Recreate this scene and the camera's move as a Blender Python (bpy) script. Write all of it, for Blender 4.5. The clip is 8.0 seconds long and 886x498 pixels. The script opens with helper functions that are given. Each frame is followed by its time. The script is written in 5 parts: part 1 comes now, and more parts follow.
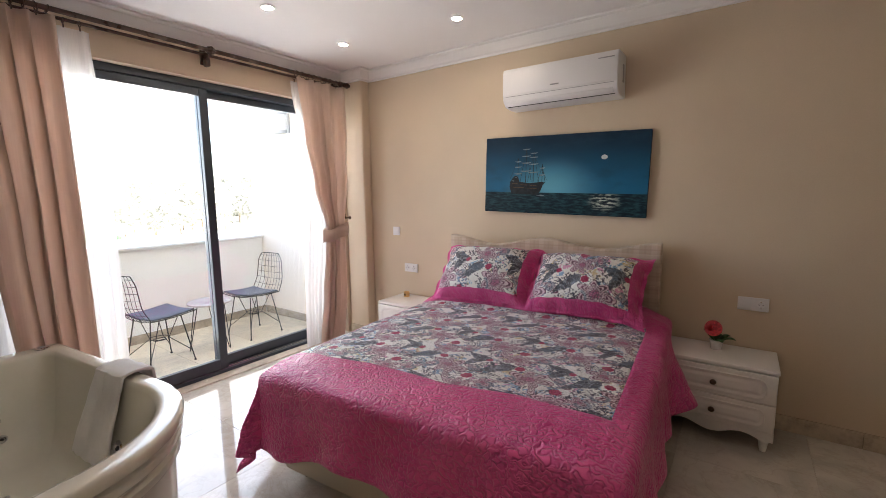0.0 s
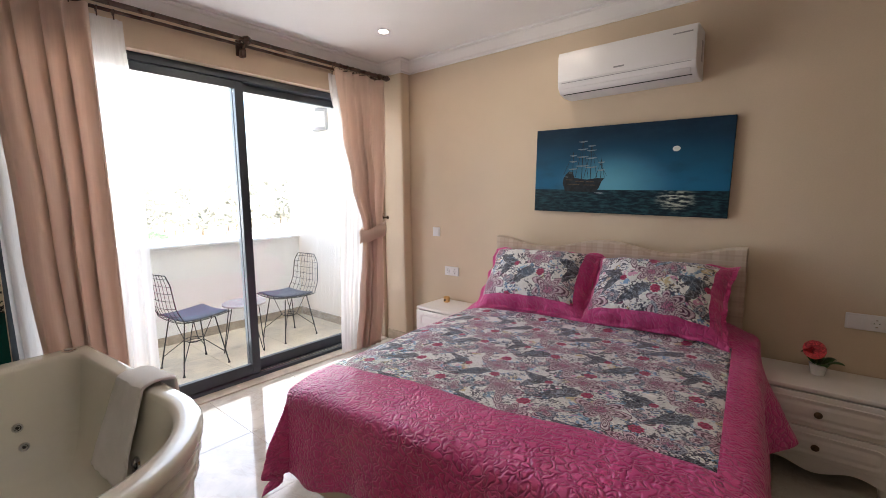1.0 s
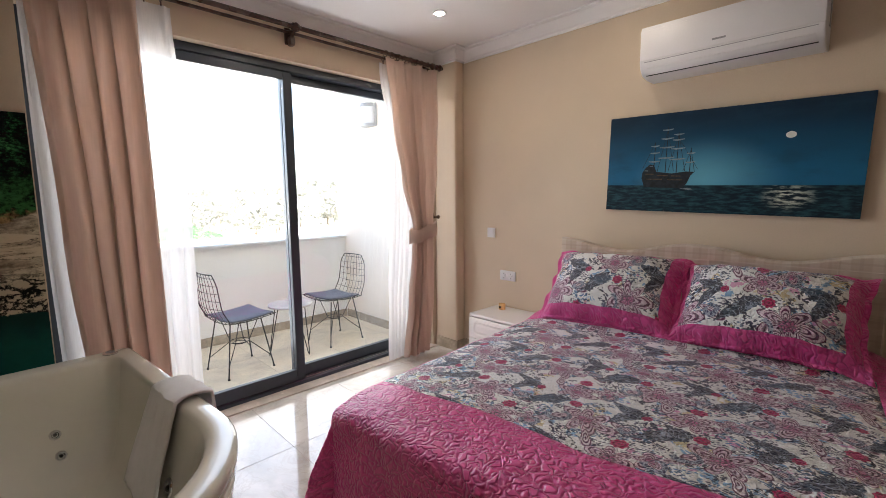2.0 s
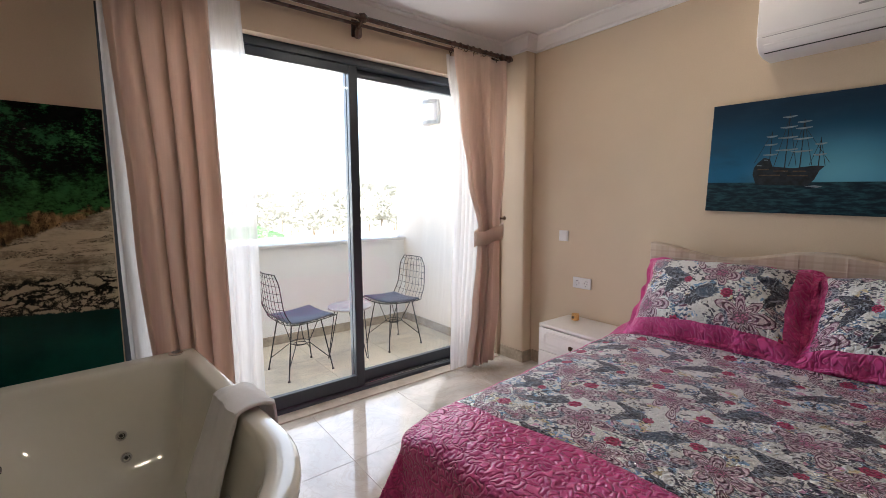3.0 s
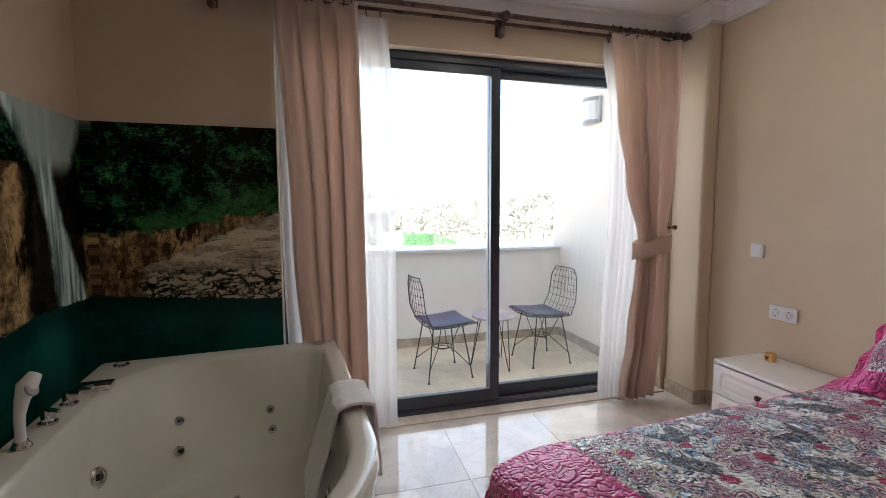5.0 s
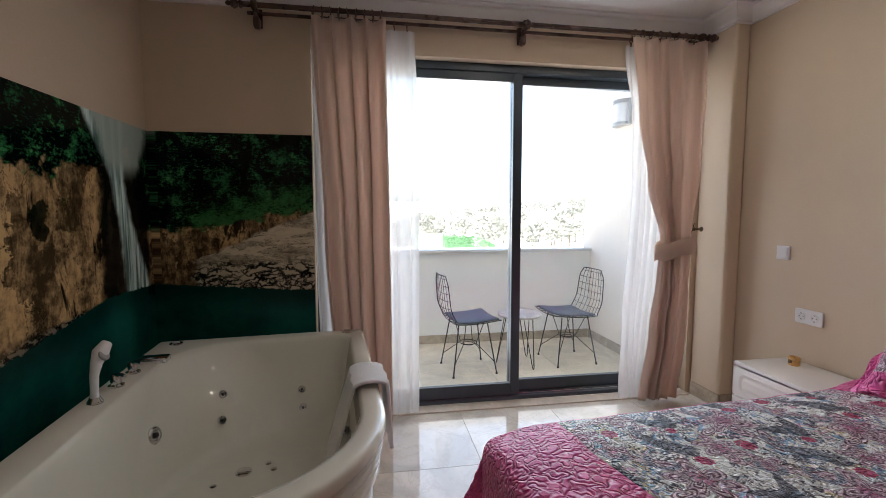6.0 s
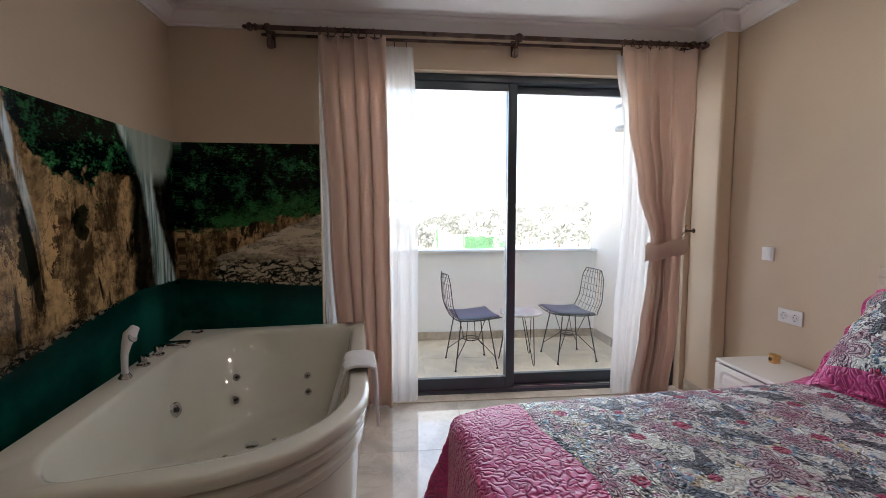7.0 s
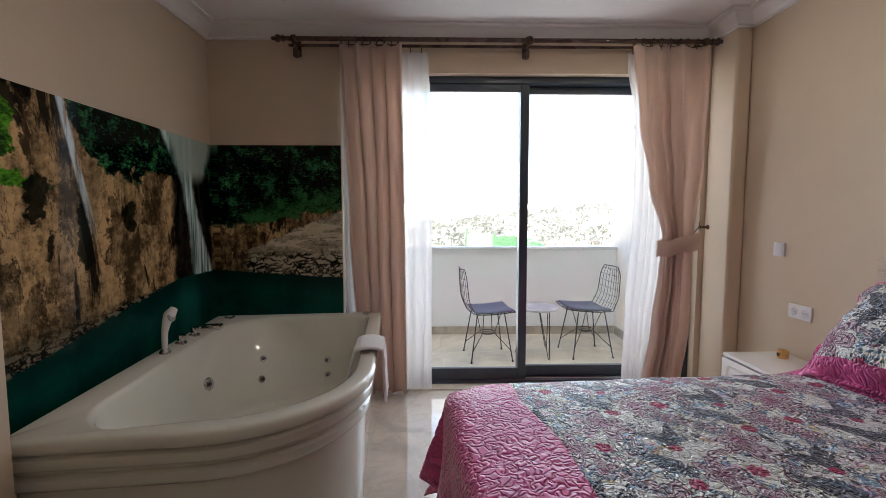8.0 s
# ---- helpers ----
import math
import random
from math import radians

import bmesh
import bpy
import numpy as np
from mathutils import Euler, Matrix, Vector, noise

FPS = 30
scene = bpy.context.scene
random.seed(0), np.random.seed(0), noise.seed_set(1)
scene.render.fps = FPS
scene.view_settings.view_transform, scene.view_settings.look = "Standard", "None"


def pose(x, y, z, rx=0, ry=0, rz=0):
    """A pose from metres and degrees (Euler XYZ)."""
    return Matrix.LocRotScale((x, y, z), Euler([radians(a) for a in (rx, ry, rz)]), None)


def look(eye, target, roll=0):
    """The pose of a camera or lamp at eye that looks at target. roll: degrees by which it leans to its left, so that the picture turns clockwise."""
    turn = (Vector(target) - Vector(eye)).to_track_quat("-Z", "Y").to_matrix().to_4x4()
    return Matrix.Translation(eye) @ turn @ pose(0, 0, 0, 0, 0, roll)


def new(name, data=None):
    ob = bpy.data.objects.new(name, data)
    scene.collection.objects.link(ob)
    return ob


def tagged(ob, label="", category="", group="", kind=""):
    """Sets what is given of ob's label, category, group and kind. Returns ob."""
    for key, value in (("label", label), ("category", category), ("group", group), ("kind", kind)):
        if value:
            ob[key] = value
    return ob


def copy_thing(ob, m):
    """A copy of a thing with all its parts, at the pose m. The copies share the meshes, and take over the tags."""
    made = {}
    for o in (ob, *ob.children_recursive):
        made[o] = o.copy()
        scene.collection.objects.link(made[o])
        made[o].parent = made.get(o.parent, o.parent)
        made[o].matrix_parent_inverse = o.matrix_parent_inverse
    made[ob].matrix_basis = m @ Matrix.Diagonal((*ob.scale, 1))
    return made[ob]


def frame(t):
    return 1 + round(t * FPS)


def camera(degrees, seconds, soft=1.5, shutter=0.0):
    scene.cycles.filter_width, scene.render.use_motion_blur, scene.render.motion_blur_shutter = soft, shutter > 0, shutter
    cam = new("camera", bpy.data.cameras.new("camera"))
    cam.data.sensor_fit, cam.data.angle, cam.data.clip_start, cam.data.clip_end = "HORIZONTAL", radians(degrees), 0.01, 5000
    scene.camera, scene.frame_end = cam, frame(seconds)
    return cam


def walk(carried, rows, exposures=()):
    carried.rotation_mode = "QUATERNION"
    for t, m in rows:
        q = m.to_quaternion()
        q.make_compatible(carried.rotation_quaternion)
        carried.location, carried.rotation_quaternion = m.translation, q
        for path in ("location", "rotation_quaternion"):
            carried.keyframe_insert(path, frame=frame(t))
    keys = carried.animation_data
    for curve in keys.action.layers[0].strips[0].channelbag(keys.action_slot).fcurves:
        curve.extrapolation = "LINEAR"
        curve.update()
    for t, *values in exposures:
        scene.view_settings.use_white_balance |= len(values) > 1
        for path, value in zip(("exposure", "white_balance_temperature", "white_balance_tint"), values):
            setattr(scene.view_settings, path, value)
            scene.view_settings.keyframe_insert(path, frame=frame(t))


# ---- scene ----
cam = camera(91.8, 8.0, soft=0.8)
# seconds, eye, target, roll
PATH = [
    (0, (-0.132, 0.106, 1.411), (-1.269, 1.731, 1.153), -0.7),
    (0.5, (-0.251, 0.185, 1.411), (-1.442, 1.771, 1.149), -0.9),
    (1, (-0.344, 0.28, 1.376), (-1.61, 1.809, 1.131), -0.6),
    (2.5, (-0.732, 0.463, 1.339), (-2.219, 1.78, 1.107), -0.5),
    (3, (-0.833, 0.484, 1.325), (-2.403, 1.704, 1.103), -0.3),
    (3.5, (-0.902, 0.539, 1.315), (-2.566, 1.627, 1.104), -0.2),
    (4, (-0.927, 0.641, 1.31), (-2.709, 1.527, 1.117), -0.1),
    (4.5, (-0.915, 0.714, 1.306), (-2.79, 1.387, 1.124), -0.3),
    (6, (-0.698, 0.858, 1.276), (-2.667, 1.173, 1.119), -0.0),
    (6.5, (-0.591, 0.931, 1.275), (-2.569, 1.184, 1.123), -0.1),
    (7, (-0.487, 1.019, 1.284), (-2.471, 1.215, 1.131), -0.0),
    (7.5, (-0.396, 1.108, 1.295), (-2.386, 1.217, 1.125), -0.0),
    (8, (-0.333, 1.15, 1.255), (-2.327, 1.19, 1.104), 0.0),
]
walk(cam, [(t, look(eye, target, roll)) for t, eye, target, roll in PATH],
     exposures=[(0.0, 2.69, 6680, 13), (2.0, 2.43, 6650, 13), (3.4, 2.22, 6600, 12.5), (4.0, 2.20, 6550, 12), (4.6, 2.01, 6450, 11.5), (8.0, 2.04, 6300, 11)])

# ---------------- world, sun, exposure ----------------
world = bpy.data.worlds.new("sky")
scene.world = world
world.use_nodes = True
wt = world.node_tree
sky = wt.nodes.new("ShaderNodeTexSky")
sky.sky_type = "NISHITA"
sky.sun_disc = False
sky.sun_elevation = radians(48)
sky.sun_rotation = radians(70)
sky.dust_density = 3.0
wt.links.new(sky.outputs[0], wt.nodes["Background"].inputs[0])
wt.nodes["Background"].inputs[1].default_value = 0.19
sun = new("sun", bpy.data.lights.new("sun", "SUN"))
sun.data.energy, sun.data.angle, sun.data.color = 5.5, radians(0.5), (1.0, 0.95, 0.88)
sun.matrix_world = look((9.0, -4.0, 11.0), (0, 0, 0))
# daylight of the sky in the opening of the sliding door
daylight = new("daylight", bpy.data.lights.new("daylight", "AREA"))
daylight.data.shape, daylight.data.size, daylight.data.size_y = "RECTANGLE", 2.45, 2.0
daylight.data.energy, daylight.data.color = 8.5, (0.97, 0.98, 1.0)
daylight.matrix_world = look((-3.66, 1.81, 1.2), (0, 1.81, 0.9))


# ---------------- node helpers and materials ----------------
def material(name):
    m = bpy.data.materials.new(name)
    m.use_nodes = True
    return m, m.node_tree, m.node_tree.nodes["Principled BSDF"]


def nd(nt, kind, ins=(), **props):
    n = nt.nodes.new("ShaderNode" + kind)
    for k, v in props.items():
        setattr(n, k, v)
    for k, v in dict(ins).items():
        if isinstance(v, bpy.types.NodeSocket):
            nt.links.new(v, n.inputs[k])
        elif v is not None:
            n.inputs[k].default_value = v
    return n


def mth(nt, op, a, b=None, c=None, clamp=False):
    return nd(nt, "Math", {0: a, 1: b, 2: c}, operation=op, use_clamp=clamp).outputs[0]


def mix(nt, fac, a, b, blend="MIX"):
    a = (*a, 1) if isinstance(a, tuple) and len(a) == 3 else a
    b = (*b, 1) if isinstance(b, tuple) and len(b) == 3 else b
    return nd(nt, "MixRGB", {0: fac, 1: a, 2: b}, blend_type=blend).outputs[0]


def step(nt, x, lo, hi):
    return nd(nt, "MapRange", {0: x, 1: lo, 2: hi, 3: 0.0, 4: 1.0}, interpolation_type="SMOOTHSTEP").outputs[0]


def noise_tex(nt, vec, scale, detail=3.0, rough=0.55, distort=0.0):
    return nd(nt, "TexNoise", {"Vector": vec, "Scale": scale, "Detail": detail, "Roughness": rough, "Distortion": distort})


def bump(nt, bsdf, height, strength, distance):
    b = nd(nt, "Bump", {"Strength": strength, "Distance": distance, "Height": height})
    nt.links.new(b.outputs[0], bsdf.inputs["Normal"])


def coords(nt, which="Object"):
    return nd(nt, "TexCoord").outputs[which]


def surface(name, base, rough, metal=0.0, scale=6.0, vary=0.12, fine=60.0, relief=0.15, depth=0.002, coat=0.0, sheen=0.0, piece=0.0):
    """A plain surface with broad and fine variation of tone, gloss and relief."""
    m, nt, b = material(name)
    v = coords(nt)
    broad = noise_tex(nt, v, scale, 4.0).outputs[0]
    small = noise_tex(nt, v, fine, 2.0).outputs[0]
    t = mth(nt, "ADD", mth(nt, "MULTIPLY", broad, 0.7), mth(nt, "MULTIPLY", small, 0.3))
    if piece:
        r = nd(nt, "ObjectInfo").outputs["Random"]
        t = mth(nt, "ADD", t, mth(nt, "MULTIPLY", mth(nt, "SUBTRACT", r, 0.5), piece))
    lo = tuple(c * (1 - vary) for c in base)
    hi = tuple(min(1, c * (1 + vary)) for c in base)
    col = mix(nt, step(nt, t, 0.3, 0.7), lo, hi)
    nt.links.new(col, b.inputs["Base Color"])
    nt.links.new(nd(nt, "MapRange", {0: broad, 1: 0.3, 2: 0.7, 3: rough * 0.88, 4: min(1, rough * 1.12)}).outputs[0], b.inputs["Roughness"])
    b.inputs["Metallic"].default_value = metal
    b.inputs["Coat Weight"].default_value = coat
    b.inputs["Sheen Weight"].default_value = sheen
    if relief:
        bump(nt, b, small, relief, depth)
    return m


WALL = surface("wall_paint", (0.59, 0.475, 0.35), 0.62, scale=1.6, vary=0.05, fine=140, relief=0.12, depth=0.002)
CEIL = surface("ceiling_paint", (0.78, 0.76, 0.75), 0.8, scale=1.2, vary=0.03, fine=120, relief=0.08)
PLASTER = surface("balcony_plaster", (0.80, 0.78, 0.75), 0.85, scale=2.0, vary=0.05, fine=90, relief=0.3, depth=0.003)
CREAM_PLASTER = surface("cream_plaster", (0.80, 0.70, 0.60), 0.85, scale=2.0, vary=0.05, fine=90, relief=0.3, depth=0.003)
ALU = surface("anthracite_aluminium", (0.055, 0.070, 0.088), 0.35, 0.3, scale=3, vary=0.12, fine=200, relief=0.05)
RUBBER = surface("black_gasket", (0.008, 0.008, 0.009), 0.6, relief=0)
WHITE_LACQ = surface("white_lacquer", (0.74, 0.71, 0.68), 0.32, scale=4, vary=0.03, fine=60, relief=0.03)
WHITE_PLASTIC = surface("white_plastic", (0.72, 0.71, 0.72), 0.33, scale=4, vary=0.02, fine=90, relief=0.02)
GREY_PLASTIC = surface("grey_plastic", (0.35, 0.35, 0.36), 0.4, relief=0)
DARK_PLASTIC = surface("dark_plastic", (0.02, 0.02, 0.022), 0.4, relief=0)
ACRYLIC = surface("bath_acrylic", (0.70, 0.685, 0.605), 0.05, scale=2, vary=0.02, fine=30, relief=0.0, coat=0.4)
CHROME = surface("chrome", (0.75, 0.75, 0.76), 0.12, 1.0, relief=0)
BRONZE = surface("bronze_knob", (0.10, 0.065, 0.04), 0.4, 0.7, scale=60, vary=0.3, relief=0.1)
RODWOOD = surface("dark_rod", (0.060, 0.026, 0.016), 0.28, 0.0, scale=9, vary=0.4, fine=50, relief=0.05, coat=0.3)
IRON = surface("black_wire", (0.025, 0.024, 0.024), 0.42, 0.6, scale=30, vary=0.2, relief=0.05)
PAD = surface("seat_leather", (0.075, 0.085, 0.115), 0.5, scale=12, vary=0.15, fine=220, relief=0.25, depth=0.001)
TABLETOP = surface("wood_tabletop", (0.42, 0.37, 0.34), 0.4, scale=14, vary=0.35, fine=70, relief=0.08)
BASECLOTH = surface("bed_base_cloth", (0.52, 0.45, 0.36), 0.8, scale=5, vary=0.06, fine=240, relief=0.4, depth=0.002)
SHEET = surface("white_sheet", (0.78, 0.76, 0.74), 0.85, scale=7, vary=0.04, fine=160, relief=0.3)
TOWEL = surface("terry_towel", (0.80, 0.79, 0.79), 0.95, scale=9, vary=0.05, fine=320, relief=0.9, depth=0.004, sheen=0.4)
CERAMIC = surface("white_ceramic", (0.75, 0.74, 0.73), 0.2, relief=0)
LEAF = surface("plant_leaf", (0.035, 0.10, 0.025), 0.45, scale=25, vary=0.35, fine=120, relief=0.3, depth=0.001)
PETAL = surface("red_petal", (0.76, 0.085, 0.115), 0.6, scale=60, vary=0.35, fine=150, relief=0.2, depth=0.001, piece=0.4)
CANDLE = surface("candle_glass", (0.70, 0.42, 0.16), 0.3, scale=30, vary=0.2, relief=0.05)
STONE = surface("skirting_marble", (0.46, 0.38, 0.29), 0.18, scale=9, vary=0.28, fine=45, relief=0.02, piece=0.25)
SILL = surface("sill_marble", (0.62, 0.55, 0.47), 0.25, scale=7, vary=0.14, fine=40, relief=0.03)
CAP_STONE = surface("parapet_stone", (0.66, 0.64, 0.62), 0.45, scale=6, vary=0.08, fine=60, relief=0.08)
FENCE_GREEN = surface("green_fence", (0.06, 0.15, 0.065), 0.7, scale=3, vary=0.25, fine=30, relief=0.3)
FENCE_PALE = surface("pale_green_panel", (0.36, 0.45, 0.31), 0.7, scale=3, vary=0.1, fine=30, relief=0.2)
GROUND = surface("dry_ground", (0.40, 0.39, 0.33), 0.95, scale=0.05, vary=0.2, fine=0.6, relief=0.3, depth=0.2)
FOLIAGE = surface("tree_foliage", (0.21, 0.215, 0.19), 0.7, scale=0.15, vary=0.35, fine=2.0, relief=0.0)
BARK = surface("tree_bark", (0.12, 0.09, 0.06), 0.9, scale=2, vary=0.2, fine=8, relief=0.4)
HAZE_PAINT = surface("painted_haze", (0.82, 0.83, 0.82), 0.9, scale=0.01, vary=0.05, fine=0.1, relief=0)
LOGO = surface("grey_mark", (0.30, 0.30, 0.31), 0.5, relief=0)


def curtain_material():
    m, nt, b = material("curtain_cotton")
    v = coords(nt)
    w = noise_tex(nt, nd(nt, "Mapping", {0: v, 3: (1, 30, 0.8)}).outputs[0], 4, 3).outputs[0]
    f = noise_tex(nt, v, 350, 2).outputs[0]
    col = mix(nt, step(nt, w, 0.3, 0.7), (0.66, 0.54, 0.465), (0.73, 0.605, 0.525))
    nt.links.new(col, b.inputs["Base Color"])
    b.inputs["Roughness"].default_value = 0.85
    b.inputs["Sheen Weight"].default_value = 0.15
    bump(nt, b, f, 0.35, 0.001)
    tr = nd(nt, "BsdfTranslucent", {0: (0.80, 0.645, 0.56, 1)})
    mx = nd(nt, "MixShader", {0: 0.44, 1: b.outputs[0], 2: tr.outputs[0]})
    nt.links.new(mx.outputs[0], nt.nodes["Material Output"].inputs[0])
    return m


def sheer_material():
    m, nt, b = material("sheer_voile")
    v = coords(nt)
    w = noise_tex(nt, nd(nt, "Mapping", {0: v, 3: (1, 80, 1)}).outputs[0], 8, 2).outputs[0]
    tr = nd(nt, "BsdfTranslucent", {0: (0.92, 0.91, 0.90, 1)})
    df = nd(nt, "BsdfDiffuse", {0: (0.80, 0.79, 0.79, 1)})
    tp = nd(nt, "BsdfTransparent", {0: (1, 1, 1, 1)})
    a = nd(nt, "MixShader", {0: 0.30, 1: df.outputs[0], 2: tr.outputs[0]})
    fac = nd(nt, "MapRange", {0: w, 1: 0.3, 2: 0.7, 3: 0.14, 4: 0.24}).outputs[0]
    c = nd(nt, "MixShader", {0: fac, 1: a.outputs[0], 2: tp.outputs[0]})
    nt.links.new(c.outputs[0], nt.nodes["Material Output"].inputs[0])
    return m


def glass_material():
    m, nt, b = material("window_glass")
    gl = nd(nt, "BsdfGlossy", {0: (1, 1, 1, 1), 1: 0.0})
    tp = nd(nt, "BsdfTransparent", {0: (0.97, 0.985, 0.98, 1)})
    fr = nd(nt, "Fresnel", {0: 1.45})
    mx = nd(nt, "MixShader", {0: fr.outputs[0], 1: tp.outputs[0], 2: gl.outputs[0]})
    nt.links.new(mx.outputs[0], nt.nodes["Material Output"].inputs[0])
    return m


def glow_material(name, colour, strength):
    m, nt, b = material(name)
    e = nd(nt, "Emission", {0: (*colour, 1), 1: strength})
    nt.links.new(e.outputs[0], nt.nodes["Material Output"].inputs[0])
    return m


def marble_material(name, tint, rough, polish=0.0, offset_by_piece=True):
    m, nt, b = material(name)
    v = coords(nt)
    if offset_by_piece:
        r = nd(nt, "ObjectInfo").outputs["Random"]
        v = nd(nt, "VectorMath", {0: v, 1: nd(nt, "CombineXYZ", {0: mth(nt, "MULTIPLY", r, 37.0), 1: mth(nt, "MULTIPLY", r, 91.0)}).outputs[0]}, operation="ADD").outputs[0]
    cloud = noise_tex(nt, v, 2.6, 6, 0.6, 0.8).outputs[0]
    warp = noise_tex(nt, v, 3.5, 5, 0.6, 1.6).outputs[0]
    vein = step(nt, mth(nt, "ABSOLUTE", mth(nt, "SUBTRACT", warp, 0.5)), 0.035, 0.0)
    fine = noise_tex(nt, v, 40, 3).outputs[0]
    c = mix(nt, step(nt, cloud, 0.32, 0.68), tuple(t * 0.78 for t in tint), tuple(min(1, t * 1.12) for t in tint))
    c = mix(nt, mth(nt, "MULTIPLY", vein, 0.22), c, tuple(t * k for t, k in zip(tint, (0.62, 0.52, 0.42))))
    c = mix(nt, mth(nt, "MULTIPLY", step(nt, fine, 0.55, 0.8), 0.18), c, (0.75, 0.72, 0.68))
    nt.links.new(c, b.inputs["Base Color"])
    nt.links.new(nd(nt, "MapRange", {0: cloud, 1: 0.3, 2: 0.7, 3: rough, 4: rough * 1.6}).outputs[0], b.inputs["Roughness"])
    b.inputs["Coat Weight"].default_value = polish
    b.inputs["Coat IOR"].default_value = 1.7
    b.inputs["Coat Roughness"].default_value = 0.03
    return m


def pink_material():
    """Satin-like rose quilting with meandering stitch lines."""
    m, nt, b = material("pink_quilted_satin")
    v = nd(nt, "UVMap", uv_map="cloth").outputs[0]
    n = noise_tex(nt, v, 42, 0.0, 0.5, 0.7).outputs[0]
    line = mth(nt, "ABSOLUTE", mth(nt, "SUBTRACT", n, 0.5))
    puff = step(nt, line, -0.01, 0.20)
    big = noise_tex(nt, v, 3.0, 3).outputs[0]
    fib = noise_tex(nt, v, 500, 1).outputs[0]
    col = mix(nt, step(nt, big, 0.3, 0.7), (0.66, 0.060, 0.255), (0.78, 0.105, 0.345))
    # crease shade painted in: colour darkens as the puff falls towards the stitches
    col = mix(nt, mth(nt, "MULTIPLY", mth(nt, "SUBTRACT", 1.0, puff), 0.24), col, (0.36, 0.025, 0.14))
    nt.links.new(col, b.inputs["Base Color"])
    b.inputs["Roughness"].default_value = 0.32
    b.inputs["Sheen Weight"].default_value = 0.08
    h = mth(nt, "ADD", puff, mth(nt, "MULTIPLY", fib, 0.06))
    bump(nt, b, h, 0.95, 0.0068)
    return m


def motif(nt, uv, tile, shift, off):
    """Coordinates round the middle of a motif that repeats in shifted rows."""
    t = nd(nt, "VectorMath", {0: uv, 1: (*off, 0)}, operation="SUBTRACT").outputs[0]
    s = nd(nt, "SeparateXYZ", {0: t})
    row = mth(nt, "FLOOR", mth(nt, "DIVIDE", s.outputs[1], tile[1]))
    x = mth(nt, "ADD", s.outputs[0], mth(nt, "MULTIPLY", row, shift))
    fx = mth(nt, "SUBTRACT", mth(nt, "FRACT", mth(nt, "DIVIDE", x, tile[0])), 0.5)
    fy = mth(nt, "SUBTRACT", mth(nt, "FRACT", mth(nt, "DIVIDE", s.outputs[1], tile[1])), 0.5)
    px = mth(nt, "MULTIPLY", fx, tile[0])
    py = mth(nt, "MULTIPLY", fy, tile[1])
    return px, py


def rot2(nt, x, y, deg):
    c, s = math.cos(radians(deg)), math.sin(radians(deg))
    return (mth(nt, "ADD", mth(nt, "MULTIPLY", x, c), mth(nt, "MULTIPLY", y, s)),
            mth(nt, "SUBTRACT", mth(nt, "MULTIPLY", y, c), mth(nt, "MULTIPLY", x, s)))


def radius(nt, x, y, a, b):
    x, y = mth(nt, "DIVIDE", x, a), mth(nt, "DIVIDE", y, b)
    return mth(nt, "SQRT", mth(nt, "ADD", mth(nt, "MULTIPLY", x, x), mth(nt, "MULTIPLY", y, y)))


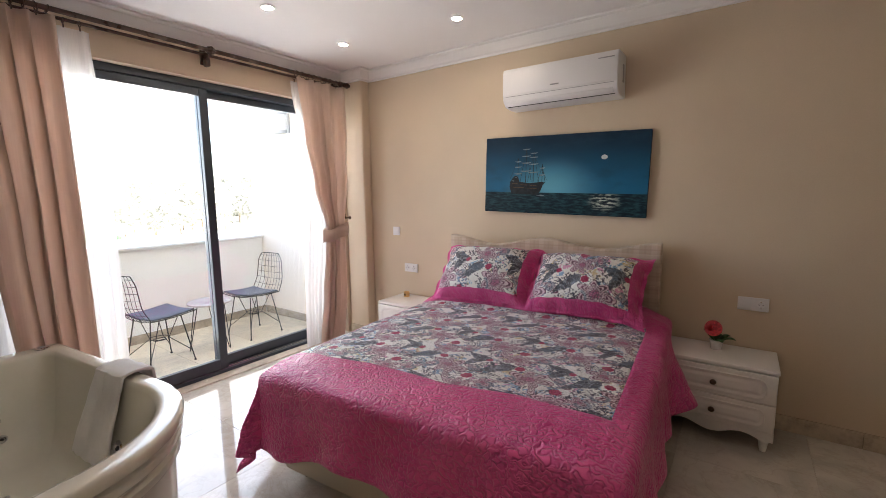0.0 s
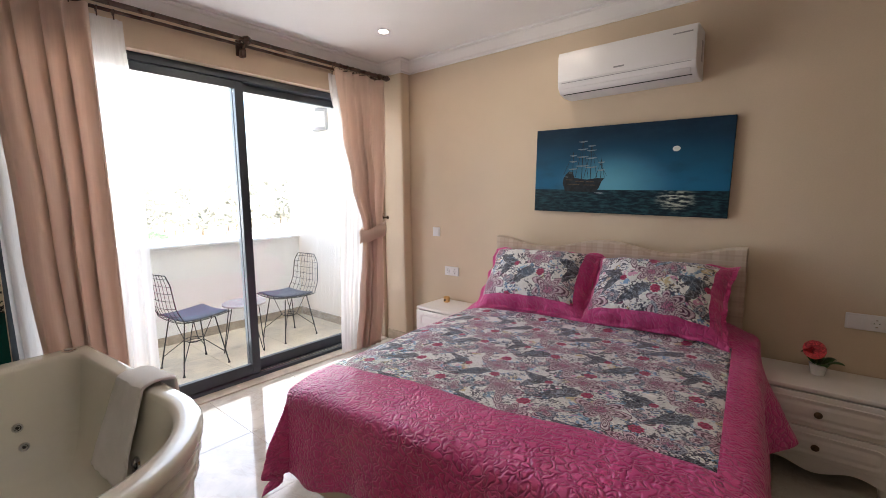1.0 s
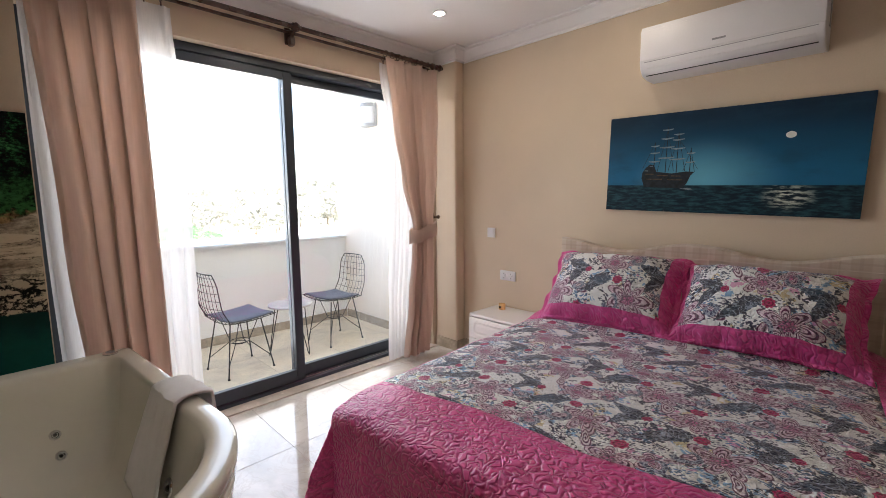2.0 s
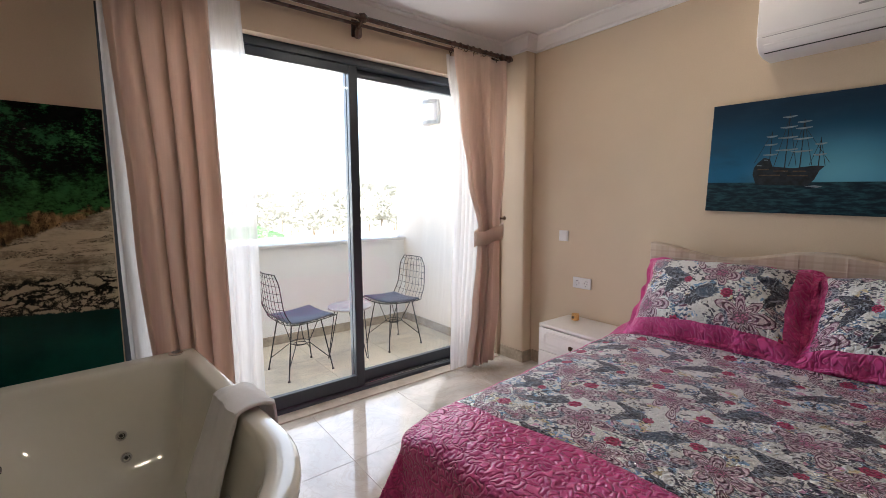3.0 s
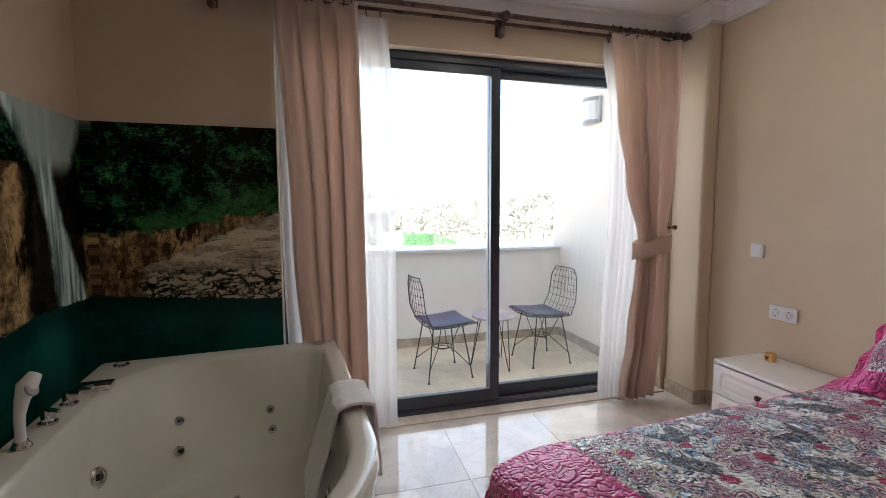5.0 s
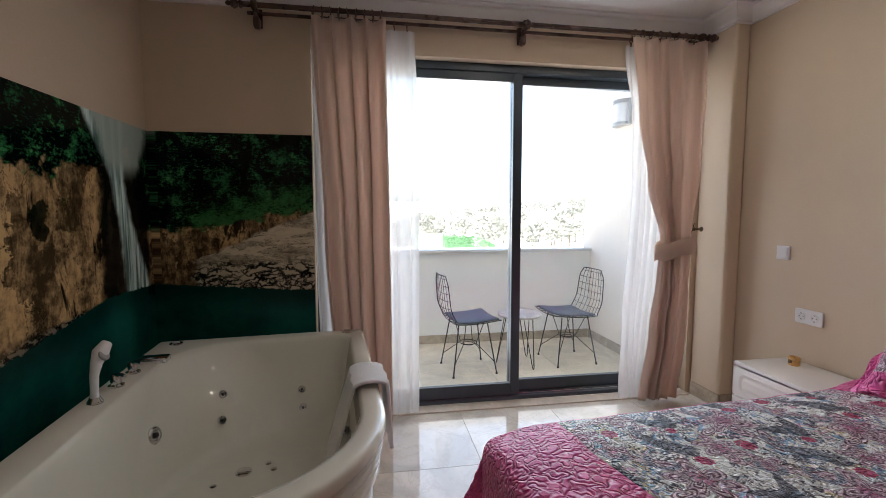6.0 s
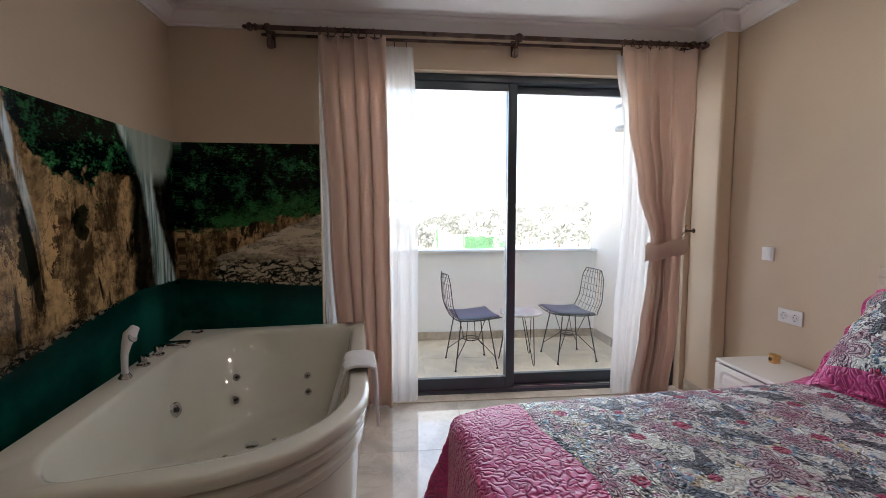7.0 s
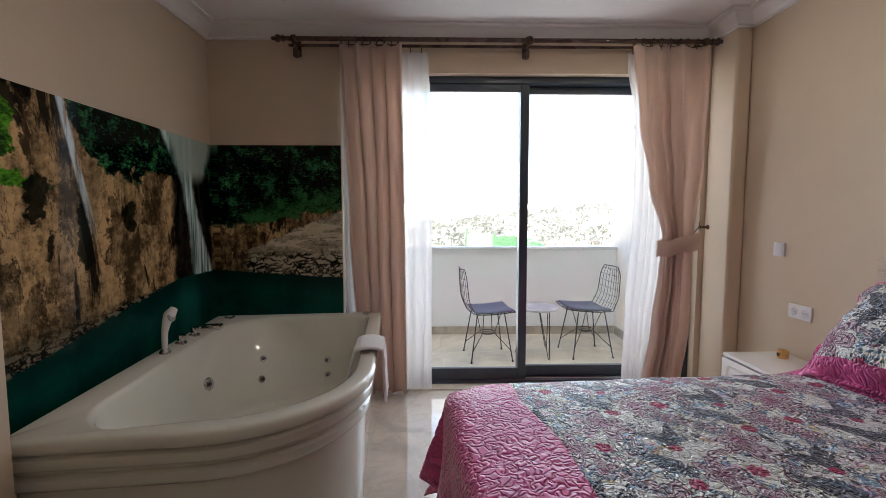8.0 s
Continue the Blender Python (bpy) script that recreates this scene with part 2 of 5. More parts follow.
def print_material(name="floral_print", scale=1.0):
    """Off-white quilting printed in line art: navy paisley birds, wine flowers, rose blossoms, pale blue and yellow sprigs."""
    m, nt, b = material(name)
    uv0 = nd(nt, "UVMap", uv_map="cloth").outputs[0]
    uv = nd(nt, "VectorMath", {0: uv0, "Scale": scale}, operation="SCALE").outputs[0]
    wob = noise_tex(nt, uv, 8, 3)
    wv = nd(nt, "VectorMath", {0: nd(nt, "VectorMath", {0: wob.outputs[1], 1: (0.5, 0.5, 0.5)}, operation="SUBTRACT").outputs[0], "Scale": 0.05}, operation="SCALE").outputs[0]
    w = nd(nt, "VectorMath", {0: uv, 1: wv}, operation="ADD").outputs[0]
    rag = mth(nt, "SUBTRACT", noise_tex(nt, uv, 34, 3, 0.65).outputs[0], 0.5)
    curl = mth(nt, "ABSOLUTE", mth(nt, "SUBTRACT", noise_tex(nt, w, 62, 1.0, 0.5, 1.6).outputs[0], 0.5))
    lines = step(nt, curl, 0.055, 0.025)
    cell = nd(nt, "TexVoronoi", {"Vector": w, "Scale": 85.0}, feature="DISTANCE_TO_EDGE").outputs[0]
    lace = step(nt, cell, 0.16, 0.07)
    plume = step(nt, mth(nt, "ABSOLUTE", mth(nt, "SUBTRACT", noise_tex(nt, w, 34, 1.0, 0.5, 1.2).outputs[0], 0.5)), 0.040, 0.022)
    T = (0.38, 0.34)
    SH = 0.14
    col = mix(nt, step(nt, noise_tex(nt, uv, 5, 2).outputs[0], 0.35, 0.65), (0.89, 0.875, 0.855), (0.94, 0.93, 0.915))

    def scatter(col, off, size, lo, grain, g0, g1, ink, amount):
        o = nd(nt, "VectorMath", {0: w, 1: (*off, 0)}, operation="ADD").outputs[0]
        a = step(nt, noise_tex(nt, o, size, 2).outputs[0], lo, lo + 0.03)
        g = step(nt, noise_tex(nt, o, grain, 2, 0.6, 0.8).outputs[0], g0, g1)
        return mix(nt, mth(nt, "MULTIPLY", mth(nt, "MULTIPLY", a, g), amount), col, ink)
    col = scatter(col, (0, 0), 9, 0.55, 44, 0.48, 0.53, (0.16, 0.40, 0.64), 0.85)
    col = scatter(col, (5.3, 2.7), 10, 0.60, 44, 0.48, 0.53, (0.72, 0.24, 0.48), 0.75)
    col = scatter(col, (1.3, 7.7), 9, 0.60, 50, 0.47, 0.52, (0.66, 0.50, 0.20), 0.75)
    col = scatter(col, (3.1, 4.4), 11, 0.50, 58, 0.53, 0.55, (0.02, 0.02, 0.05), 0.95)
    # bunches of small dark blue leaves, drawn as lace
    bunch = step(nt, noise_tex(nt, nd(nt, "VectorMath", {0: w, 1: (7.1, 1.9, 0)}, operation="ADD").outputs[0], 10, 1).outputs[0], 0.49, 0.51)
    leaves = step(nt, nd(nt, "TexVoronoi", {"Vector": nd(nt, "Mapping", {0: w, 2: (0, 0, 0.6), 3: (75, 150, 1)}).outputs[0], "Scale": 1.0}).outputs[0], 0.48, 0.40)
    col = mix(nt, mth(nt, "MULTIPLY", mth(nt, "MULTIPLY", bunch, leaves), 0.92), col, mix(nt, step(nt, wob.outputs[0], 0.50, 0.60), (0.015, 0.02, 0.07), (0.10, 0.24, 0.42)))
    # wine flowers: pointed petals drawn in double outlines
    for off, ax, ay, k, ph in (((0.20, 0.10), 0.105, 0.080, 7.0, 0.4), ((0.335, 0.255), 0.078, 0.060, 6.0, 1.3), ((0.05, 0.215), 0.046, 0.050, 5.0, 0.0)):
        x, y = motif(nt, w, T, SH, off)
        r = radius(nt, x, y, ax, ay)
        ang = mth(nt, "ADD", mth(nt, "ARCTAN2", y, x), ph)
        tip = mth(nt, "ABSOLUTE", mth(nt, "SINE", mth(nt, "MULTIPLY", ang, k / 2)))
        pet = mth(nt, "ADD", 0.52, mth(nt, "MULTIPLY", tip, 0.52))
        gap = mth(nt, "SUBTRACT", mth(nt, "ADD", r, mth(nt, "MULTIPLY", rag, 0.22)), pet)
        flower = step(nt, gap, 0.03, 0.0)
        bands = step(nt, mth(nt, "SINE", mth(nt, "ADD", mth(nt, "MULTIPLY", gap, 26.0), 1.2)), 0.0, 0.45)
        inner = mix(nt, bands, (0.80, 0.64, 0.70), (0.085, 0.010, 0.045))
        inner = mix(nt, mth(nt, "MULTIPLY", lines, 0.6), inner, (0.28, 0.03, 0.15))
        heart = step(nt, r, 0.30, 0.24)
        inner = mix(nt, mth(nt, "MULTIPLY", heart, 0.8), inner, mix(nt, lace, (0.62, 0.12, 0.30), (0.10, 0.02, 0.06)))
        col = mix(nt, mth(nt, "MULTIPLY", flower, 0.94), col, inner)
    # wine leaf sprays beside the flowers
    for off, deg, la, lb in (((0.325, 0.075), 28, 0.070, 0.026), ((0.10, 0.165), -35, 0.060, 0.022), ((0.245, 0.19), 70, 0.052, 0.022)):
        x, y = motif(nt, w, T, SH, off)
        lx, ly = rot2(nt, x, y, deg)
        r = radius(nt, lx, mth(nt, "DIVIDE", ly, mth(nt, "ADD", 0.75, mth(nt, "MULTIPLY", lx, 5.0))), la, lb)
        leafm = step(nt, r, 1.0, 0.94)
        stripe = step(nt, mth(nt, "SINE", mth(nt, "MULTIPLY", r, 17.0)), -0.1, 0.35)
        col = mix(nt, mth(nt, "MULTIPLY", leafm, 0.9), col, mix(nt, stripe, (0.82, 0.70, 0.74), (0.13, 0.014, 0.07)))
    # navy paisley birds: tapered bodies of fine light scrollwork, curled crests
    for off, deg, la, ta in (((0.03, 0.05), -40, 0.098, 0.031), ((0.145, 0.275), 25, 0.074, 0.026), ((0.29, 0.005), -65, 0.056, 0.021)):
        x, y = motif(nt, w, T, SH, off)
        bx, by = rot2(nt, x, y, deg)
        taper = mth(nt, "ADD", ta, mth(nt, "MULTIPLY", bx, 0.24))
        r = radius(nt, bx, mth(nt, "DIVIDE", by, taper), la, 1.0)
        body = step(nt, mth(nt, "ADD", r, mth(nt, "MULTIPLY", rag, 0.8)), 1.0, 0.94)
        ink = mix(nt, mth(nt, "MAXIMUM", mth(nt, "MULTIPLY", plume, 0.6), mth(nt, "MULTIPLY", lace, 0.10)), (0.004, 0.006, 0.028), (0.55, 0.60, 0.72))
        ink = mix(nt, mth(nt, "MULTIPLY", step(nt, wob.outputs[0], 0.52, 0.62), 0.22), ink, (0.12, 0.28, 0.46))
        col = mix(nt, mth(nt, "MULTIPLY", body, 0.95), col, ink)
    for off, px, py, rad in (((0.03, 0.05), 0.085, 0.075, 0.034), ((0.145, 0.275), -0.082, -0.052, 0.026), ((0.29, 0.005), 0.035, 0.062, 0.020)):
        x, y = motif(nt, w, T, SH, off)
        cx, cy = mth(nt, "SUBTRACT", x, px), mth(nt, "SUBTRACT", y, py)
        rr = radius(nt, cx, cy, 1.0, 1.0)
        ring = mth(nt, "MULTIPLY", step(nt, mth(nt, "ABSOLUTE", mth(nt, "SUBTRACT", rr, rad)), 0.010, 0.007), step(nt, mth(nt, "ADD", cx, cy), -0.03, -0.02))
        col = mix(nt, mth(nt, "MULTIPLY", ring, 0.9), col, mix(nt, lace, (0.03, 0.04, 0.11), (0.42, 0.46, 0.54)))
    # rose blossoms with scalloped edges
    for off, rr0 in (((0.335, 0.165), 0.026), ((0.135, 0.012), 0.023), ((0.215, 0.305), 0.017)):
        x, y = motif(nt, uv, T, SH, off)
        r = radius(nt, x, y, rr0, rr0)
        scal = mth(nt, "ADD", 0.92, mth(nt, "MULTIPLY", mth(nt, "SINE", mth(nt, "MULTIPLY", mth(nt, "ARCTAN2", y, x), 8.0)), 0.10))
        rose = step(nt, mth(nt, "SUBTRACT", mth(nt, "ADD", r, mth(nt, "MULTIPLY", rag, 0.25)), scal), 0.06, 0.0)
        rc = mix(nt, step(nt, mth(nt, "SINE", mth(nt, "MULTIPLY", r, 13.0)), 0.2, 0.7), (0.56, 0.028, 0.14), (0.24, 0.010, 0.055))
        col = mix(nt, rose, col, rc)
    st = mth(nt, "ABSOLUTE", mth(nt, "SUBTRACT", noise_tex(nt, uv0, 50, 0.0, 0.5, 0.8).outputs[0], 0.5))
    puff = step(nt, st, -0.01, 0.20)
    nt.links.new(col, b.inputs["Base Color"])
    b.inputs["Roughness"].default_value = 0.42
    b.inputs["Sheen Weight"].default_value = 0.12
    bump(nt, b, mth(nt, "ADD", puff, mth(nt, "MULTIPLY", noise_tex(nt, uv0, 450, 1).outputs[0], 0.08)), 1.0, 0.0085)
    return m


def mural_material():
    """A printed, glass-covered landscape in a room corner: forest, cliffs, waterfalls, boulders, a green lake."""
    m, nt, b = material("waterfall_mural")
    p = nd(nt, "SeparateXYZ", {0: nd(nt, "NewGeometry").outputs["Position"]})
    X, Y, Z = p.outputs
    left = mth(nt, "LESS_THAN", Y, -0.36)
    s = nd(nt, "Mix", {0: left, 2: mth(nt, "MULTIPLY", mth(nt, "ADD", Y, 0.41), -1.0), 3: mth(nt, "ADD", X, 3.4)}).outputs[0]
    v = nd(nt, "CombineXYZ", {0: s, 1: Z}).outputs[0]
    n1 = noise_tex(nt, v, 3.2, 6, 0.62).outputs[0]
    n2 = noise_tex(nt, v, 24, 6, 0.72).outputs[0]
    n3 = noise_tex(nt, v, 9, 6, 0.7).outputs[0]
    k1 = mth(nt, "SUBTRACT", n1, 0.5)
    k3 = mth(nt, "SUBTRACT", n3, 0.5)
    streak = noise_tex(nt, nd(nt, "Mapping", {0: v, 3: (9, 3.0, 1)}).outputs[0], 1.0, 7, 0.72, 0.4).outputs[0]
    facet = nd(nt, "TexVoronoi", {"Vector": nd(nt, "VectorMath", {0: nd(nt, "Mapping", {0: v, 3: (7, 3.0, 1)}).outputs[0], 1: nd(nt, "VectorMath", {0: noise_tex(nt, v, 6, 5, 0.65).outputs[1], "Scale": 1.3}, operation="SCALE").outputs[0]}, operation="ADD").outputs[0], "Scale": 1.0}).outputs[1]
    fac = nd(nt, "SeparateXYZ", {0: facet}).outputs[0]

    def inside(sc, zc, a, c, rough=1.7):
        return step(nt, mth(nt, "ADD", radius(nt, mth(nt, "SUBTRACT", s, sc), mth(nt, "SUBTRACT", Z, zc), a, c), mth(nt, "MULTIPLY", k3, rough * 2)), 1.05, 0.85)

    def pos(val):
        return mth(nt, "MAXIMUM", val, 0.0)
    # cliff: warm faces, darker recesses
    tone = mth(nt, "ADD", mth(nt, "MULTIPLY", streak, 0.55), mth(nt, "ADD", mth(nt, "MULTIPLY", fac, 0.16), mth(nt, "MULTIPLY", n2, 0.35)))
    cliff = mix(nt, step(nt, tone, 0.43, 0.66), (0.060, 0.042, 0.024), (0.40, 0.285, 0.160))
    cliff = mix(nt, mth(nt, "MULTIPLY", step(nt, n1, 0.52, 0.66), 0.45), cliff, (0.34, 0.255, 0.150))
    crev = noise_tex(nt, nd(nt, "Mapping", {0: v, 3: (5.0, 1.3, 1)}).outputs[0], 1.0, 6, 0.62, 0.6).outputs[0]
    cliff = mix(nt, mth(nt, "MULTIPLY", step(nt, crev, 0.555, 0.605), 0.92), cliff, (0.008, 0.008, 0.006))
    thin = noise_tex(nt, nd(nt, "Mapping", {0: v, 3: (8, 2.2, 1)}).outputs[0], 1.0, 6, 0.7, 0.8).outputs[0]
    cliff = mix(nt, mth(nt, "MULTIPLY", step(nt, mth(nt, "ABSOLUTE", mth(nt, "SUBTRACT", thin, 0.47)), 0.010, 0.003), 0.75), cliff, (0.018, 0.013, 0.008))
    ledge = noise_tex(nt, nd(nt, "Mapping", {0: v, 3: (4.0, 7.0, 1)}).outputs[0], 1.0, 6, 0.72).outputs[0]
    cliff = mix(nt, mth(nt, "MULTIPLY", step(nt, ledge, 0.60, 0.65), step(nt, Z, 1.05, 1.35)), cliff, (0.016, 0.042, 0.012))
    # forest: dark masses, lit leaves
    n4 = noise_tex(nt, nd(nt, "Mapping", {0: v, 3: (50, 85, 1)}).outputs[0], 1.0, 3, 0.7).outputs[0]
    lit = mth(nt, "ADD", mth(nt, "MULTIPLY", n3, 0.60), mth(nt, "ADD", mth(nt, "MULTIPLY", n2, 0.25), mth(nt, "MULTIPLY", n4, 0.32)))
    forest = mix(nt, step(nt, lit, 0.56, 0.70), (0.003, 0.008, 0.007), (0.034, 0.115, 0.055))
    forest = mix(nt, mth(nt, "MULTIPLY", step(nt, lit, 0.60, 0.74), step(nt, n1, 0.46, 0.60)), forest, (0.075, 0.235, 0.085))
    edgeL = mth(nt, "ADD", mth(nt, "ADD", 1.40, mth(nt, "MULTIPLY", pos(mth(nt, "SUBTRACT", s, 1.0)), 1.5)), mth(nt, "ADD", mth(nt, "MULTIPLY", pos(mth(nt, "SUBTRACT", 0.85, s)), 0.35), mth(nt, "MULTIPLY", k1, 0.55)))
    edgeR = mth(nt, "ADD", mth(nt, "ADD", 1.17, mth(nt, "MULTIPLY", pos(mth(nt, "SUBTRACT", mth(nt, "MULTIPLY", s, -1.0), 0.25)), 0.22)), mth(nt, "MULTIPLY", k1, 0.30))
    edge = nd(nt, "Mix", {0: step(nt, s, 0.10, 0.22), 2: edgeR, 3: edgeL}).outputs[0]
    up = step(nt, mth(nt, "ADD", mth(nt, "SUBTRACT", Z, edge), mth(nt, "MULTIPLY", k3, 0.16)), -0.015, 0.02)
    # grass on the slope under the far trees
    grass = mth(nt, "MULTIPLY", mth(nt, "MULTIPLY", step(nt, mth(nt, "SUBTRACT", Z, edge), 0.24, 0.02), step(nt, s, -0.12, -0.32)), step(nt, lit, 0.48, 0.62))
    forest = mix(nt, mth(nt, "MULTIPLY", grass, 0.85), forest, (0.050, 0.145, 0.055))
    col = mix(nt, up, cliff, forest)
    # sunlit bushes at the cliff's top corner
    bright = mix(nt, step(nt, lit, 0.48, 0.66), (0.012, 0.045, 0.008), (0.10, 0.25, 0.03))
    for a in ((1.50, 1.60, 0.09, 0.11), (1.47, 1.40, 0.10, 0.035), (1.62, 1.50, 0.09, 0.12)):
        col = mix(nt, inside(*a), col, bright)
    for a in ((1.58, 1.76, 0.16, 0.07), (1.35, 1.33, 0.05, 0.10), (1.13, 1.15, 0.035, 0.14), (1.30, 1.14, 0.03, 0.06), (0.84, 1.25, 0.05, 0.07)):
        col = mix(nt, mth(nt, "MULTIPLY", inside(*a), 0.9), col, (0.006, 0.010, 0.006))
    # rock slab and rubble on the far shore
    away = mth(nt, "MULTIPLY", s, -1.0)
    bl = mth(nt, "ADD", mth(nt, "ADD", 0.98, mth(nt, "MULTIPLY", pos(mth(nt, "SUBTRACT", away, 0.15)), 0.42)), mth(nt, "MULTIPLY", k3, 0.10))
    grain = noise_tex(nt, nd(nt, "Mapping", {0: v, 2: (0, 0, 0.38), 3: (3.0, 15, 1)}).outputs[0], 1.0, 6, 0.68, 0.5).outputs[0]
    rub = nd(nt, "TexVoronoi", {"Vector": nd(nt, "VectorMath", {0: nd(nt, "Mapping", {0: v, 2: (0, 0, 0.1), 3: (8, 30, 1)}).outputs[0], 1: nd(nt, "VectorMath", {0: noise_tex(nt, v, 11, 5, 0.7).outputs[1], "Scale": 3.0}, operation="SCALE").outputs[0]}, operation="ADD").outputs[0], "Scale": 1.0}, feature="DISTANCE_TO_EDGE").outputs[0]
    rock = mix(nt, step(nt, mth(nt, "ADD", mth(nt, "MULTIPLY", grain, 0.7), mth(nt, "MULTIPLY", n2, 0.3)), 0.34, 0.58), (0.13, 0.108, 0.080), (0.40, 0.36, 0.28))
    rock = mix(nt, mth(nt, "MULTIPLY", step(nt, mth(nt, "ABSOLUTE", mth(nt, "SUBTRACT", grain, 0.5)), 0.010, 0.003), 0.8), rock, (0.020, 0.016, 0.010))
    lowr = step(nt, mth(nt, "ADD", Z, mth(nt, "MULTIPLY", k3, 0.2)), 1.03, 0.96)
    pebble = mix(nt, step(nt, mth(nt, "ADD", rub, mth(nt, "MULTIPLY", k3, 0.5)), 0.02, 0.22), (0.010, 0.013, 0.012), (0.33, 0.295, 0.225))
    rock = mix(nt, lowr, rock, pebble)
    inb = mth(nt, "MULTIPLY", step(nt, mth(nt, "SUBTRACT", bl, Z), -0.01, 0.01), step(nt, mth(nt, "ADD", s, mth(nt, "MULTIPLY", k3, 0.2)), -0.20, -0.26))
    col = mix(nt, inb, col, rock)
    # rubble along the near cliff's foot
    shore = mth(nt, "ADD", mth(nt, "SUBTRACT", 0.885, mth(nt, "MULTIPLY", pos(mth(nt, "SUBTRACT", s, 0.45)), 0.205)), mth(nt, "ADD", mth(nt, "MULTIPLY", pos(away), -0.07), mth(nt, "MULTIPLY", mth(nt, "SUBTRACT", n2, 0.5), 0.05)))
    over = mth(nt, "SUBTRACT", Z, shore)
    near = mth(nt, "MULTIPLY", step(nt, mth(nt, "ADD", over, mth(nt, "MULTIPLY", k3, 0.12)), mth(nt, "ADD", 0.0, mth(nt, "MULTIPLY", pos(mth(nt, "SUBTRACT", s, 0.55)), 0.16)), 0.0), step(nt, s, 0.55, 0.65))
    col = mix(nt, near, col, mix(nt, step(nt, mth(nt, "ADD", rub, mth(nt, "MULTIPLY", k3, 0.6)), 0.03, 0.25), (0.008, 0.011, 0.010), (0.17, 0.15, 0.115)))
    # dark gorge, the high fall in the corner, its mist, and a thin fall down the cliff
    gorge = mth(nt, "MULTIPLY", step(nt, mth(nt, "ADD", mth(nt, "ABSOLUTE", mth(nt, "SUBTRACT", s, 0.26)), mth(nt, "MULTIPLY", k3, 0.12)), 0.24, 0.18), step(nt, Z, 1.60, 1.48))
    col = mix(nt, mth(nt, "MULTIPLY", gorge, 0.93), col, (0.007, 0.009, 0.009))
    mid = mth(nt, "ADD", mth(nt, "MULTIPLY", mth(nt, "SUBTRACT", Z, 0.9), 0.27), mth(nt, "ADD", 0.17, mth(nt, "MULTIPLY", k1, 0.04)))
    wide = mth(nt, "ADD", 0.050, mth(nt, "ADD", mth(nt, "MULTIPLY", pos(mth(nt, "SUBTRACT", Z, 1.45)), 0.35), mth(nt, "MULTIPLY", pos(mth(nt, "SUBTRACT", 1.25, Z)), 0.17)))
    off = mth(nt, "SUBTRACT", mth(nt, "ADD", mth(nt, "ABSOLUTE", mth(nt, "SUBTRACT", s, mid)), mth(nt, "MULTIPLY", k3, 0.05)), wide)
    fall = step(nt, off, 0.025, -0.02)
    wisp = noise_tex(nt, nd(nt, "Mapping", {0: v, 3: (26, 1.6, 1)}).outputs[0], 1.0, 4, 0.6).outputs[0]
    fcol = mix(nt, step(nt, wisp, 0.38, 0.62), (0.16, 0.23, 0.22), (0.46, 0.54, 0.52))
    col = mix(nt, mth(nt, "MULTIPLY", fall, mth(nt, "ADD", 0.45, mth(nt, "MULTIPLY", step(nt, wisp, 0.30, 0.5), 0.5))), col, fcol)
    mist = mth(nt, "MULTIPLY", step(nt, mth(nt, "ADD", mth(nt, "ABSOLUTE", mth(nt, "SUBTRACT", s, 0.25)), mth(nt, "ADD", mth(nt, "MULTIPLY", k3, 0.16), mth(nt, "MULTIPLY", mth(nt, "SUBTRACT", 1.74, Z), 0.5))), 0.28, 0.20), step(nt, Z, 1.44, 1.56))
    col = mix(nt, mth(nt, "MULTIPLY", mist, 0.9), col, (0.30, 0.35, 0.32))
    thinf = mth(nt, "MULTIPLY", step(nt, mth(nt, "ABSOLUTE", mth(nt, "SUBTRACT", s, mth(nt, "ADD", 0.78, mth(nt, "MULTIPLY", Z, 0.25)))), 0.026, 0.012), mth(nt, "MULTIPLY", step(nt, Z, 1.08, 1.50), step(nt, wisp, 0.30, 0.50)))
    col = mix(nt, mth(nt, "MULTIPLY", thinf, 0.85), col, (0.46, 0.53, 0.56))
    # lake with the fall's reflection
    lake = mix(nt, step(nt, n1, 0.3, 0.7), (0.005, 0.050, 0.043), (0.010, 0.085, 0.070))
    lake = mix(nt, mth(nt, "MULTIPLY", step(nt, mth(nt, "ABSOLUTE", mth(nt, "SUBTRACT", s, 0.34)), 0.16, 0.04), 0.5), lake, (0.035, 0.150, 0.125))
    lake = mix(nt, mth(nt, "MULTIPLY", step(nt, over, -0.16, -0.02), 0.55), lake, (0.003, 0.018, 0.016))
    col = mix(nt, step(nt, over, 0.0, -0.010), col, lake)
    col = nd(nt, "Gamma", {0: col, 1: 1.3}).outputs[0]
    col = nd(nt, "VectorMath", {0: col, "Scale": 2.1}, operation="SCALE").outputs[0]
    nt.links.new(col, b.inputs["Base Color"])
    b.inputs["Roughness"].default_value = 0.10
    b.inputs["Specular IOR Level"].default_value = 0.14
    return m


